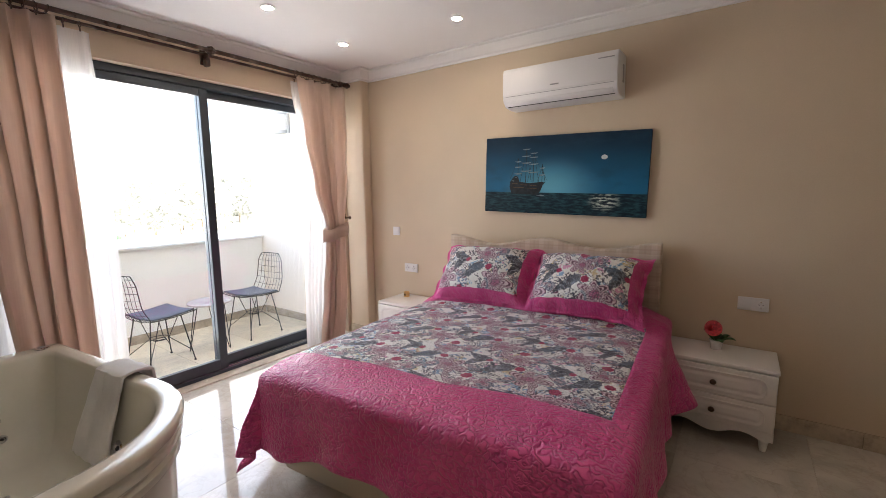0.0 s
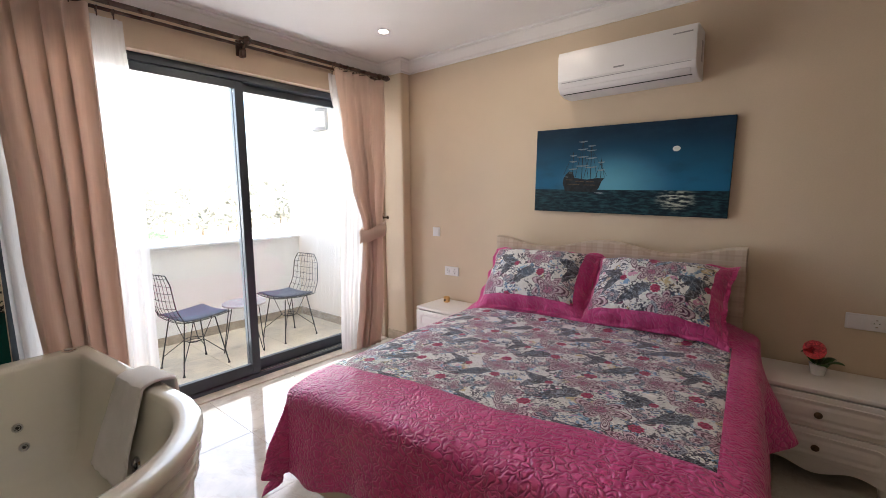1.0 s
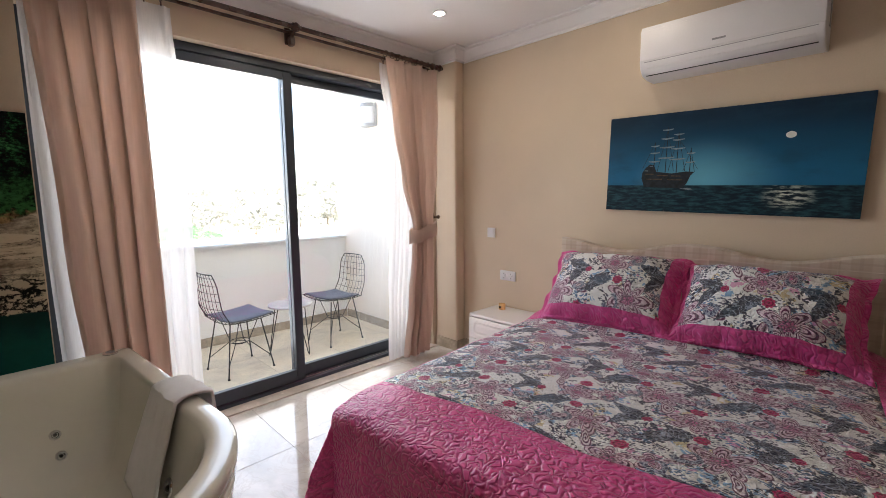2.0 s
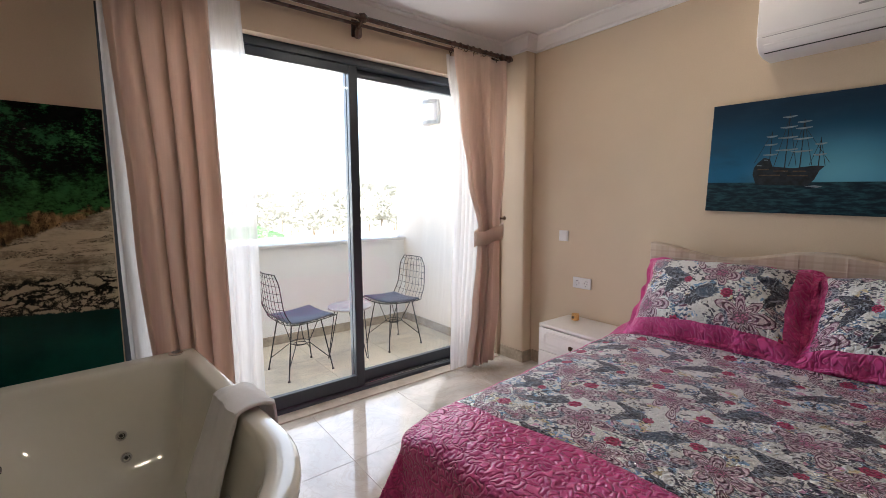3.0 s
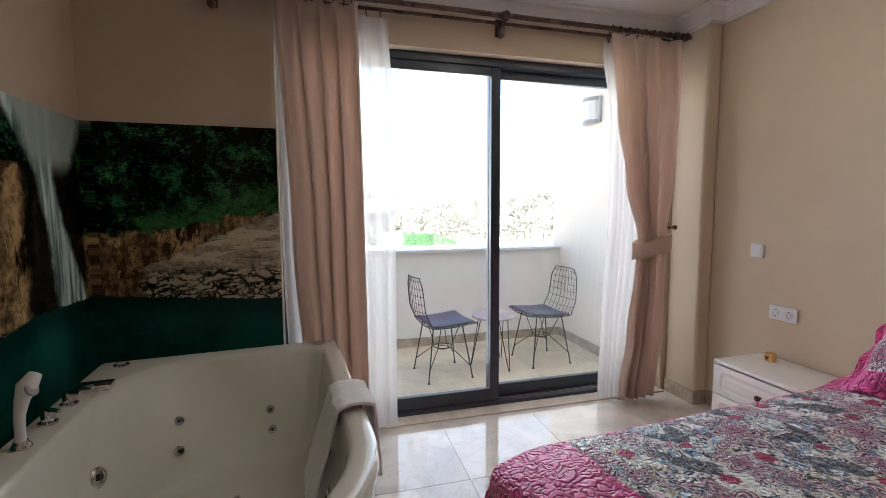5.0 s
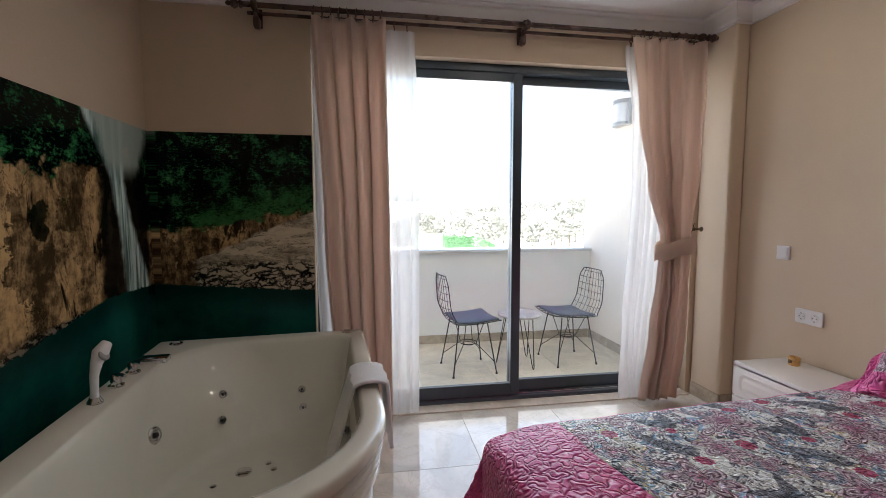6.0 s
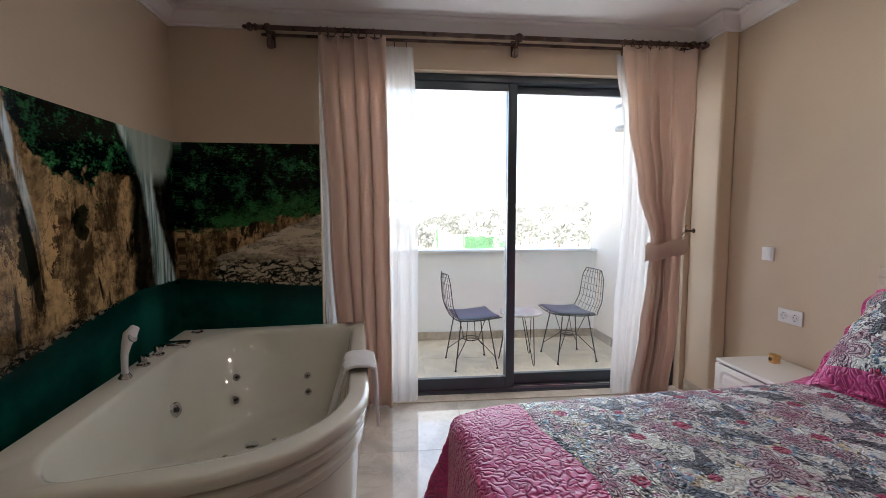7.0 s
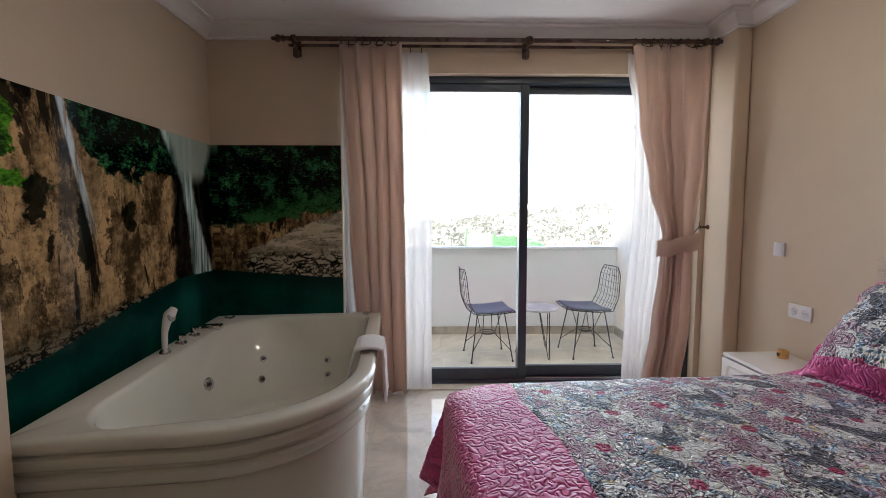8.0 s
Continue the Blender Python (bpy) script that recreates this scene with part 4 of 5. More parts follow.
md.thickness = 0.006
bm = lathe(bmesh.new(), [(0.016, 0.0), (0.018, 0.004), (0.008, 0.010), (0.006, 0.05), (0.012, 0.056), (0.012, 0.064), (0.004, 0.07)], 14, pose(-3.35, PY, 1.18, 90, 0, 0))
tube(bm, [(-3.35, PY - 0.05, 1.18), (-3.335, PY - 0.085, 1.17), (-3.31, PY - 0.13, 1.13)], 0.003, 6)
tube(bm, [(-3.35, PY - 0.055, 1.18), (-3.35, PY - 0.066, 1.205), (-3.35, PY - 0.058, 1.22)], 0.003, 6)
tagged(part("tieback_hook", bm, BRONZE, None, "small bronze tieback hook on the wall", smooth=True), category="hook")

# ---------------- mural ----------------
tagged(part("mural_panel", B((XW + 0.001, YM + 0.008, 0.30), (XW + 0.007, 0.495, 1.75)), MURAL, None, "glossy printed panel of forest, boulders and green lake"), category="mural", group="waterfall mural panels")
tagged(part("mural_panel", B((XW + 0.001, YM + 0.001, 0.30), (-1.541, YM + 0.007, 1.75)), MURAL, None, "glossy printed panel of cliffs and a waterfall"), category="mural", group="waterfall mural panels")

# ---------------- bathtub ----------------
def rounded(x0, y0, x1, y1, r, z, k=10):
    """Rounded rectangle: radii for the corners (x1,y0), (x1,y1), (x0,y1), (x0,y0)."""
    pts = []
    for (cx, cy, a0), rr in zip(((x1, y0, -90), (x1, y1, 0), (x0, y1, 90), (x0, y0, 180)), r):
        ox = cx - rr if cx == x1 else cx + rr
        oy = cy - rr if cy == y1 else cy + rr
        for i in range(k + 1):
            a = radians(a0 + 90 * i / k)
            pts.append((ox + rr * math.cos(a), oy + rr * math.sin(a), z))
    return pts


TUB, TTURN = (-2.4, 0.2, 0.0), 5.5
tub = thing("bathtub", TUB, TTURN, "white acrylic corner whirlpool bathtub with a rounded front", "bathtub")
TX0, TY0, TX1, TY1 = -0.80, -0.40, 0.815, 0.665


def outer(inset, z):
    return rounded(TX0, TY0, TX1 - inset, TY1 - inset, (0.03, 0.55 - inset, 0.02, 0.02), z, 14)


apron = [(0.060, 0.0), (0.060, 0.02), (0.046, 0.28), (0.040, 0.420), (0.028, 0.430), (0.020, 0.442), (0.021, 0.466), (0.034, 0.478), (0.034, 0.488), (0.018, 0.497), (0.009, 0.508), (0.010, 0.534), (0.024, 0.545), (0.024, 0.552)]
part("apron", loft(bmesh.new(), [outer(i, z) for i, z in apron], True, False), ACRYLIC, tub, "white curved apron with two ridges", smooth=True)


def inner(inset, z):
    """Outline of the basin; a shallow head rest is scooped out near the rounded end."""
    r = [max(0.05, q - 0.3 * inset) for q in (0.20, 0.46, 0.08, min(0.76 - 1.6 * inset, 0.30 + 5.9 * max(0.0, inset)))]
    ring = rounded(-0.715 + inset * 1.6, -0.285 + inset * 0.7, 0.715 - inset * 1.9, 0.585 - inset * 0.9, r, z, 14)
    if z > 0.42:
        ring = [(x + 0.07 * math.exp(-((x - 0.55) / 0.2) ** 2 - ((y + 0.14) / 0.11) ** 2), y, q) for x, y, q in ring]
    return ring


BASIN = [(-0.010, 0.600), (0.0, 0.594), (0.008, 0.575), (0.022, 0.50), (0.045, 0.38), (0.075, 0.26), (0.105, 0.20), (0.14, 0.165), (0.19, 0.155)]
shell = [outer(0.022, 0.552), outer(0.004, 0.557), outer(0.0, 0.566), outer(0.001, 0.588), outer(0.008, 0.597), outer(0.018, 0.600)] + [inner(i, z) for i, z in BASIN]
part("basin", loft(bmesh.new(), shell, False, True), ACRYLIC, tub, "glossy white basin and rim", smooth=True)


def basin_at(u, v, z):
    """The point of the basin's side at height z, seen from its middle towards (u, v), with the way inwards."""
    for (ia, za), (ib, zb) in zip(BASIN, BASIN[1:]):
        if za >= z >= zb:
            ring = inner(ia + (ib - ia) * (za - z) / (za - zb), z)
    c = Vector((-0.05, 0.10))
    d = Vector((u, v)) - c
    for i in range(len(ring)):
        p, q = Vector(ring[i][:2]), Vector(ring[(i + 1) % len(ring)][:2])
        e, w = q - p, p - c
        den = d.x * -e.y + d.y * e.x
        if e.length < 1e-6 or abs(den) < 1e-9:
            continue
        t = (w.x * -e.y + w.y * e.x) / den
        k = (d.x * w.y - d.y * w.x) / den
        if t > 0 and -1e-6 <= k <= 1 + 1e-6:
            return Vector((*(c + d * t), z)), Vector((-e.y, e.x, 0)).normalized() + Vector((0, 0, 0.22))


def jet(u, v, z, r, name="jet"):
    p, nrm = basin_at(u, v, z)
    m = Matrix.Translation(p) @ nrm.to_track_quat("Z", "Y").to_matrix().to_4x4()
    j = part(name, lathe(bmesh.new(), [(r, -0.01), (r, 0.003), (r * 0.85, 0.008), (r * 0.62, 0.008), (r * 0.5, 0.001)], 20), CHROME, tub, "round chrome whirlpool jet", smooth=True, at=m)
    part("nozzle", lathe(bmesh.new(), [(r * 0.3, 0.0), (r * 0.34, 0.006), (r * 0.2, 0.011)], 12), DARK_PLASTIC, j, "dark nozzle")
    return j


for u, v, z in ((-0.574, 0.302, 0.335), (-0.53, 0.305, 0.25), (-0.478, -0.032, 0.386), (-0.45, -0.037, 0.293), (-0.05, 0.54, 0.36), (0.25, 0.50, 0.36)):
    jet(u, v, z, 0.021)
jet(-0.21, -0.251, 0.365, 0.036, "suction_cover")
jet(0.10, 0.52, 0.30, 0.036, "suction_cover")
for u, v in ((-0.755, 0.568), (-0.735, -0.308)):
    c = part("rim_cap", lathe(bmesh.new(), [(0.032, 0.0), (0.032, 0.006), (0.026, 0.010), (0.019, 0.010)], 24), CHROME, tub, "round chrome rim cap", smooth=True, at=Matrix.Translation((u, v, 0.599)))
    part("cap_button", lathe(bmesh.new(), [(0.018, 0.009), (0.018, 0.012), (0.013, 0.014)], 20), GREY_PLASTIC, c)
part("drain", lathe(bmesh.new(), [(0.035, 0.0), (0.035, 0.004), (0.026, 0.008), (0.01, 0.009)], 24), CHROME, tub, "chrome drain", smooth=True, at=Matrix.Translation((-0.20, 0.10, 0.154)))
for i in range(5):
    a = i * 2.2
    part("air_jet", lathe(bmesh.new(), [(0.014, 0.0), (0.014, 0.003), (0.006, 0.005)], 14), CHROME, tub, smooth=True, at=Matrix.Translation((-0.05 + 0.24 * math.cos(a), 0.12 + 0.13 * math.sin(a), 0.154)))
# taps on the rim and the hand shower
for u, v in ((-0.17, -0.345), (-0.32, -0.345)):
    t = part("tap", lathe(bmesh.new(), [(0.028, 0.0), (0.028, 0.008), (0.018, 0.014), (0.020, 0.040), (0.014, 0.050)], 20), CHROME, tub, "chrome tap", smooth=True, at=Matrix.Translation((u, v, 0.599)))
    part("lever", tube(bmesh.new(), [(0, 0, 0.045), (0.03, 0.03, 0.055), (0.055, 0.055, 0.058)], [0.010, 0.008, 0.006], 8), CHROME, t, smooth=True)
sp = part("spout", box(bmesh.new(), (-0.035, -0.02, 0.0), (0.035, 0.11, 0.028), 0.008), CHROME, tub, "flat chrome spout", smooth=True, at=Matrix.Translation((-0.45, -0.36, 0.599)))
hs = part("hand_shower", tube(bmesh.new(), [(0, 0, 0), (0, 0, 0.04), (0.004, 0.004, 0.10), (-0.004, 0.010, 0.145), (-0.022, 0.016, 0.178), (-0.05, 0.025, 0.205)],
                              [0.014, 0.013, 0.014, 0.019, 0.027, 0.018], 14), WHITE_PLASTIC, tub, "white hand shower standing in its holder", smooth=True, at=Matrix.Translation((-0.012, -0.345, 0.60)))
part("shower_collar", lathe(bmesh.new(), [(0.026, 0.0), (0.026, 0.006), (0.019, 0.016), (0.017, 0.022)], 18), CHROME, hs, "chrome collar", smooth=True)
part("spray_face", lathe(bmesh.new(), [(0.021, -0.004), (0.021, 0.003), (0.015, 0.005)], 16, pose(-0.010, 0.032, 0.172, -62, 20, 0)), GREY_PLASTIC, hs, "grey spray face")

# towel over the rim
tw = thing("towel", (-2.46, 0.823, 0.6), TTURN, "white terry towel hung over the tub rim", "towel")


def towel(u, v):
    """v from the end in the basin to the end outside."""
    s = -0.44 + v * 0.74
    w = 0.225 + 0.20 * max(0.0, -s)
    x = (u - 0.5) * w + 0.010 * fbm(u * 4, v * 5, 2) - 0.10 * max(0.0, -s - 0.05) + 0.10 * max(0, s - 0.06)
    top = 0.045
    if s < -top:
        y, z = -top - 0.012 + 0.26 * (s + top), 0.012 + (s + top) * 0.96
    elif s > top:
        y, z = top + 0.018 + 0.05 * (s - top), 0.010 - (s - top) * 0.985
    else:
        y, z = s * 1.25, 0.020 - 0.010 * abs(s / top) ** 3
    return (x, y + 0.008 * fbm(u * 5, v * 3, 5), z + 0.005 * abs(fbm(u * 5, v * 6, 9)))


cl = part("cloth", sheet(towel, 30, 70), TOWEL, tw, smooth=True)
md = cl.modifiers.new("thickness", "SOLIDIFY")
md.thickness, md.offset = 0.012, 1.0

# ---------------- bed ----------------
BED = (-1.30, 3.03, 0.0)
BTURN = 4.2
bed = thing("bed", BED, BTURN, "double bed with beige upholstered base and waved headboard", "bed")
HALF, LEN, TOP = 0.79, 1.735, 0.60
bm = B((-0.765, -1.70, 0.05), (-0.004, -0.01, 0.33), 0.02, 3)
part("base", bm, BASECLOTH, bed, "beige fabric bed base", smooth=True)
part("base", B((0.004, -1.70, 0.05), (0.765, -0.01, 0.33), 0.02, 3), BASECLOTH, bed, smooth=True)
for x in (-0.68, 0.0, 0.68):
    for y in (-1.62, -0.12):
        part("foot", lathe(bmesh.new(), [(0.022, 0.0), (0.028, 0.05)], 14, Matrix.Translation((x, y, 0))), DARK_PLASTIC, bed)
part("mattress", B((-0.775, -1.715, 0.331), (0.775, -0.008, 0.585), 0.05, 4), SHEET, bed, "white mattress under the quilt", smooth=True)
# headboard with two soft waves
bm = bmesh.new()
top = []
for i in range(61):
    u = i / 60
    w = abs(2 * u - 1)
    z = 1.05 + 0.030 * math.cos(2 * math.pi * w * 0.98)
    top.append((-0.765 + 1.53 * u, z))
prof = [(-0.765, 0.10)] + top + [(0.765, 0.10)]
rings = []
for y, k in ((0.078, 0.0), (0.068, 0.008), (0.012, 0.008), (0.002, 0.0)):
    rings.append([(x * (1 - (0.008 - k) / 0.765), y, z - (0.008 - k if z > 0.2 else 0)) for x, z in prof])
loft(bm, rings)
part("headboard", bm, LINEN, bed, "beige linen headboard with a waved top edge", smooth=True)
for i in range(1, 9):
    x = -0.765 + 1.53 * i / 9
    zt = 1.05 + 0.030 * math.cos(2 * math.pi * abs(2 * i / 9 - 1) * 0.98) - 0.01
    part("seam", tube(bmesh.new(), [(x, 0.001, 0.55), (x, 0.001, zt)], 0.0025, 6), LINEN, bed)
for z in (0.80, 0.92, 1.0):
    part("seam", tube(bmesh.new(), [(-0.755, 0.001, z), (0.755, 0.001, z)], 0.0025, 6), LINEN, bed)

# ---------------- quilt ----------------
quilt = thing("quilt", (BED[0], BED[1], TOP), BTURN, "quilted bedspread with floral centre and wide rose border", "bedspread")
OL, OR, OF = 0.40, 0.43, 0.40       # drops at the sides and the foot


def drape(u, v):
    """u across, v from head (0) to foot (1): cloth laid over the mattress and hanging at three sides."""
    cx = -HALF - OL + u * (2 * HALF + OL + OR)
    foot = OF - 0.10 * (cx + HALF) / (2 * HALF) + 0.018 * math.sin(cx * 9 + 1.0) + 0.02 * fbm(cx * 3, 2.0)
    cy = -0.04 - v * (LEN - 0.04 + foot)
    dx = max(0.0, abs(cx) - HALF)
    dy = max(0.0, -cy - LEN)
    sx = math.copysign(1, cx)
    d = (dx ** 2.6 + dy ** 2.6) ** (1 / 2.6)
    px, py = max(-HALF, min(HALF, cx)), max(-LEN, min(0, cy))
    wr = 0.006 * fbm(cx * 2.5, cy * 2.5, 1.0) + 0.0025 * noise.noise((cx * 18, cy * 18, 3.0))
    z = 0.012 + wr - 0.02 * (max(0, abs(px) / HALF - 0.75) / 0.25) ** 2 - 0.02 * (max(0, -py / LEN - 0.9) / 0.1) ** 2
    hb = max(0.0, min(1.0, (cy + 0.40) / 0.24))
    z += 0.085 * hb * hb * (3 - 2 * hb) * max(0.0, 1 - (abs(px) / HALF) ** 6 * 0.6)
    if d > 0:
        ex, ey = dx / (dx + dy), dy / (dx + dy)
        nl = math.hypot(ex, ey)
        ex, ey = ex / nl, ey / nl
        r = 0.055
        a = min(d / r, math.pi / 2)
        rest = max(0.0, d - r * math.pi / 2)
        corner = 4 * ex * ey / (ex + ey) ** 2 if ex * ey > 0 else 0
        along = cy * ex + cx * ey
        fold = (0.016 + 0.03 * corner) * math.sin(along * 17 + 2.0 * noise.noise((cx, cy, 4.0)) + (6 * ex if corner else 0)) * min(1, rest / 0.22)
        flare = 0.10 + 0.10 * corner
        if sx > 0 and ex > 0.9:
            flare += 0.34 * math.exp(-((cy + 0.36) / 0.11) ** 2)
        o = r * math.sin(a) + rest * flare + fold + 0.012 * fbm(cx * 4, cy * 4, 8)
        z -= r * (1 - math.cos(a)) + rest * math.sqrt(max(0.1, 1 - flare * flare))
        px += sx * ex * o
        py -= ey * o
        z = max(z, -TOP + 0.03 + 0.01 * math.sin(along * 20))
    return (px, py, z)


NU, NV = 200, 170
PXL, PXR, PF = -0.80, 0.722, -1.53


def cloth_xy(u, v):
    cx = -HALF - OL + u * (2 * HALF + OL + OR)
    return (cx, v * (LEN + OF - 0.04))


def in_panel(u, v):
    x, y = cloth_xy(u, v)
    return PXL < x < PXR and 0.29 < y < -PF - 0.04


pan = part("floral_panel", sheet(drape, NU, NV, in_panel, cloth_xy), PRINT, quilt, "white panel printed with navy birds, wine paisleys and roses", smooth=True)
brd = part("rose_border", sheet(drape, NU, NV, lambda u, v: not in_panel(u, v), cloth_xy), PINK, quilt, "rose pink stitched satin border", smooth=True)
for q in (pan, brd):
    md = q.modifiers.new("thickness", "SOLIDIFY")
    md.thickness, md.offset = 0.008, -1.0


# ---------------- pillows ----------------
def pillow(lx, ly, lean, roll, seed, uvoff, wide):
    th = thing("pillow", (0, 0, 0), 0, "pillow in a floral sham with a rose pink flange", "pillow", "pillows on the bed")
    th.matrix_world = pose(*BED, 0, 0, BTURN) @ pose(lx, ly, TOP + 0.03, lean, 0, roll)
    W, H, Tk = wide, 0.248, 0.15

    def face(sign):
        def f(u, v):
            s, r = 2 * u - 1, 2 * v - 1
            inx, iny = min(1, abs(s) / 0.93), min(1, abs(r) / 0.91)
            t = Tk * (max(0, 1 - inx ** 3.0) * max(0, 1 - iny ** 3.0)) ** 0.55
            pinch = 0.925 + 0.075 * r * r
            ear = abs(s * r) ** 5
            t *= 1.0 if sign > 0 else 0.45
            ruf = 0.010 * math.sin(s * 15 + seed) * max(0, abs(r) - 0.80) / 0.2 + 0.012 * math.sin(r * 11 + seed) * max(0, abs(s) - 0.84) / 0.16 - 0.03 * ear
            w = (0.012 * fbm(s * 2.2 + seed, r * 2.2, sign) + 0.004 * fbm(s * 9 + seed, r * 9, sign)) * (1 if t > 0.005 else 0.4)
            return (s * W * (pinch + 0.02 * ear + 0.008 * math.sin(r * 14 + seed)), H + r * H * (0.92 + 0.08 * s * s + 0.03 * ear + 0.012 * math.sin(s * 17 + seed)), sign * (t + 0.004) + ruf + w)
        return f
    uvf = lambda u, v: (uvoff[0] + (2 * u - 1) * W * 1.1, uvoff[1] - (2 * v - 1) * H * 1.1)
    inside = lambda u, v: -0.87 < 2 * u - 1 < 0.80 and -0.76 < 2 * v - 1 < 0.82
    part("floral_panel", sheet(face(1), 70, 56, inside, uvf), PRINT_PILLOW, th, "white panel printed with paisleys and roses", smooth=True)
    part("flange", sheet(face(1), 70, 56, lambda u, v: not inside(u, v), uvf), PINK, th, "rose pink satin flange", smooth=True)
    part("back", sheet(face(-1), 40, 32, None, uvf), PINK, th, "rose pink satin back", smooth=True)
    return th


pillow(-0.36, -0.345, 49, 1, 1.0, (0.33, 0.21), 0.385)
pillow(0.335, -0.365, 46, -3, 4.0, (1.17, 0.61), 0.38)

# ---------------- nightstands ----------------
def nightstand(at, turn, label):
    """Origin on the floor, middle of the back; front faces -y."""
    th = thing("nightstand", at, turn, label, "nightstand", "nightstands beside the bed")
    W, D, H = 0.285, 0.345, 0.468
    part("top", B((-W - 0.006, -D - 0.006, H - 0.022), (W + 0.006, 0, H), 0.006, 3), WHITE_LACQ, th, smooth=True)
    part("side", B((-W, -D, 0.085), (-W + 0.018, 0, H - 0.023), 0.002), WHITE_LACQ, th)
    part("side", B((W - 0.018, -D, 0.085), (W, 0, H - 0.023), 0.002), WHITE_LACQ, th)
    part("back", B((-W + 0.018, -0.012, 0.085), (W - 0.018, 0, H - 0.023)), WHITE_LACQ, th)
    part("bottom", B((-W + 0.018, -D + 0.004, 0.10), (W - 0.018, -0.012, 0.115)), WHITE_LACQ, th)
    # waved apron
    pts = []
    for i in range(41):
        u = i / 40
        w = abs(2 * u - 1)
        pts.append((-W + 2 * W * u, 0.062 + 0.036 * (0.5 - 0.5 * math.cos(2 * math.pi * w)) + (0.010 if w > 0.9 else 0)))
    prof = pts + [(W, 0.125), (-W, 0.125)]
    part("apron", extrude_poly(bmesh.new(), prof, "y", -D - 0.004, -D + 0.014), WHITE_LACQ, th, "white apron with a waved lower edge")
    for z0, z1 in ((0.128, 0.278), (0.282, 0.442)):
        dr = part("drawer_front", B((-W + 0.002, -D - 0.016, z0), (W - 0.002, -D, z1), 0.005, 3), WHITE_LACQ, th, "white drawer front with a moulded panel", smooth=True)
        bm = bmesh.new()
        x0, x1, a, c = -W + 0.055, W - 0.055, z0 + 0.034, z1 - 0.034
        rr = [[(x, -D - 0.0155 - dy, z) for x, z in [(p[0], p[1]) for p in rounded(x0 - g, a - g, x1 + g, c + g, (max(0.004, 0.03 + g),) * 4, 0, 5)]] for g, dy in ((0.012, 0.0), (0.008, 0.006), (0.0, 0.006), (-0.006, 0.001), (-0.014, 0.001), (-0.024, 0.007), (-0.03, 0.007))]
        loft(bm, rr, False, True)
        part("panel_moulding", bm, WHITE_LACQ, dr, smooth=True)
        part("knob", lathe(bmesh.new(), [(0.006, 0.0), (0.006, 0.012), (0.014, 0.018), (0.016, 0.024), (0.011, 0.031), (0.003, 0.033)], 18, pose(0, -D - 0.022, (z0 + z1) / 2, 90, 0, 0)), BRONZE, dr, "dark bronze knob", smooth=True)
    for sx in (-1, 1):
        for y in (-D + 0.035, -0.04):
            bm = lathe(bmesh.new(), [(0.014, 0.0), (0.017, 0.012), (0.022, 0.05), (0.032, 0.085), (0.034, 0.10)], 12, Matrix.Translation((sx * (W - 0.04), y, 0)))
            part("leg", bm, WHITE_LACQ, th, smooth=True)
    return th


nightstand((-0.21, 3.185, 0), 0, "white two-drawer nightstand with a flower pot")
nightstand((-2.465, 3.185, 0), 0, "white two-drawer nightstand with a small candle")

# flower pot
pot = thing("flower_pot", (-0.215, 3.06, 0.468), 0, "red flower with green leaves in a small white pot", "flower pot")
part("pot", lathe(bmesh.new(), [(0.024, 0), (0.028, 0.002), (0.036, 0.05), (0.039, 0.056), (0.036, 0.058), (0.031, 0.05)], 22), CERAMIC, pot, "small white pot", smooth=True)
part("soil", lathe(bmesh.new(), [(0.030, 0.044), (0.028, 0.047)], 16), BARK, pot)
part("stem", tube(bmesh.new(), [(0, 0, 0.04), (-0.01, -0.003, 0.08), (-0.02, -0.005, 0.11)], 0.004, 6), LEAF, pot)
rnd = random.Random(5)
for i in range(34):
    a, e = rnd.uniform(0, 6.28), rnd.uniform(-0.9, 1.5)
    c = Vector((math.cos(a) * math.cos(e), math.sin(a) * math.cos(e), math.sin(e))) * 0.034 + Vector((-0.02, -0.005, 0.125))
    bm = bmesh.new()
    for k in range(5):
        m = Matrix.Translation(c) @ (c - Vector((-0.02, -0.005, 0.125))).to_track_quat("Z", "Y").to_matrix().to_4x4() @ pose(0, 0, 0, 0, 0, 72 * k + 30 * i)
        vs = [bm.verts.new(m @ Vector(p)) for p in ((0, 0, 0.004), (0.010, -0.010, 0.009), (0.024, -0.007, 0.006), (0.024, 0.007, 0.006), (0.010, 0.010, 0.009))]
        bm.faces.new(vs)
    ob = part("bloom", bm, PETAL, pot)
    md = ob.modifiers.new("thickness", "SOLIDIFY")
    md.thickness = 0.0016
for a, ln, up in ((-0.25, 0.085, 0.05), (-1.1, 0.055, 0.035), (2.7, 0.065, 0.07), (1.6, 0.05, 0.05), (0.4, 0.06, 0.055)):
    bm = bmesh.new()
    rows = []
    for i in range(9):
        t = i / 8
        wdt = 0.028 * math.sin(math.pi * min(1, t * 1.02) ** 0.8) + 0.001
        z = 0.055 + up * math.sin(t * 1.9) - 0.02 * t
        d = 0.012 + ln * t
        rows.append([bm.verts.new((math.cos(a) * d - math.sin(a) * wdt * s, math.sin(a) * d + math.cos(a) * wdt * s, z - 0.008 * abs(s))) for s in (-1, -0.4, 0.4, 1)])
    for p, q in zip(rows, rows[1:]):
        for k in range(3):
            bm.faces.new((p[k], p[k + 1], q[k + 1], q[k]))
    ob = part("leaf", bm, LEAF, pot, smooth=True)
    md = ob.modifiers.new("thickness", "SOLIDIFY")
    md.thickness = 0.0016

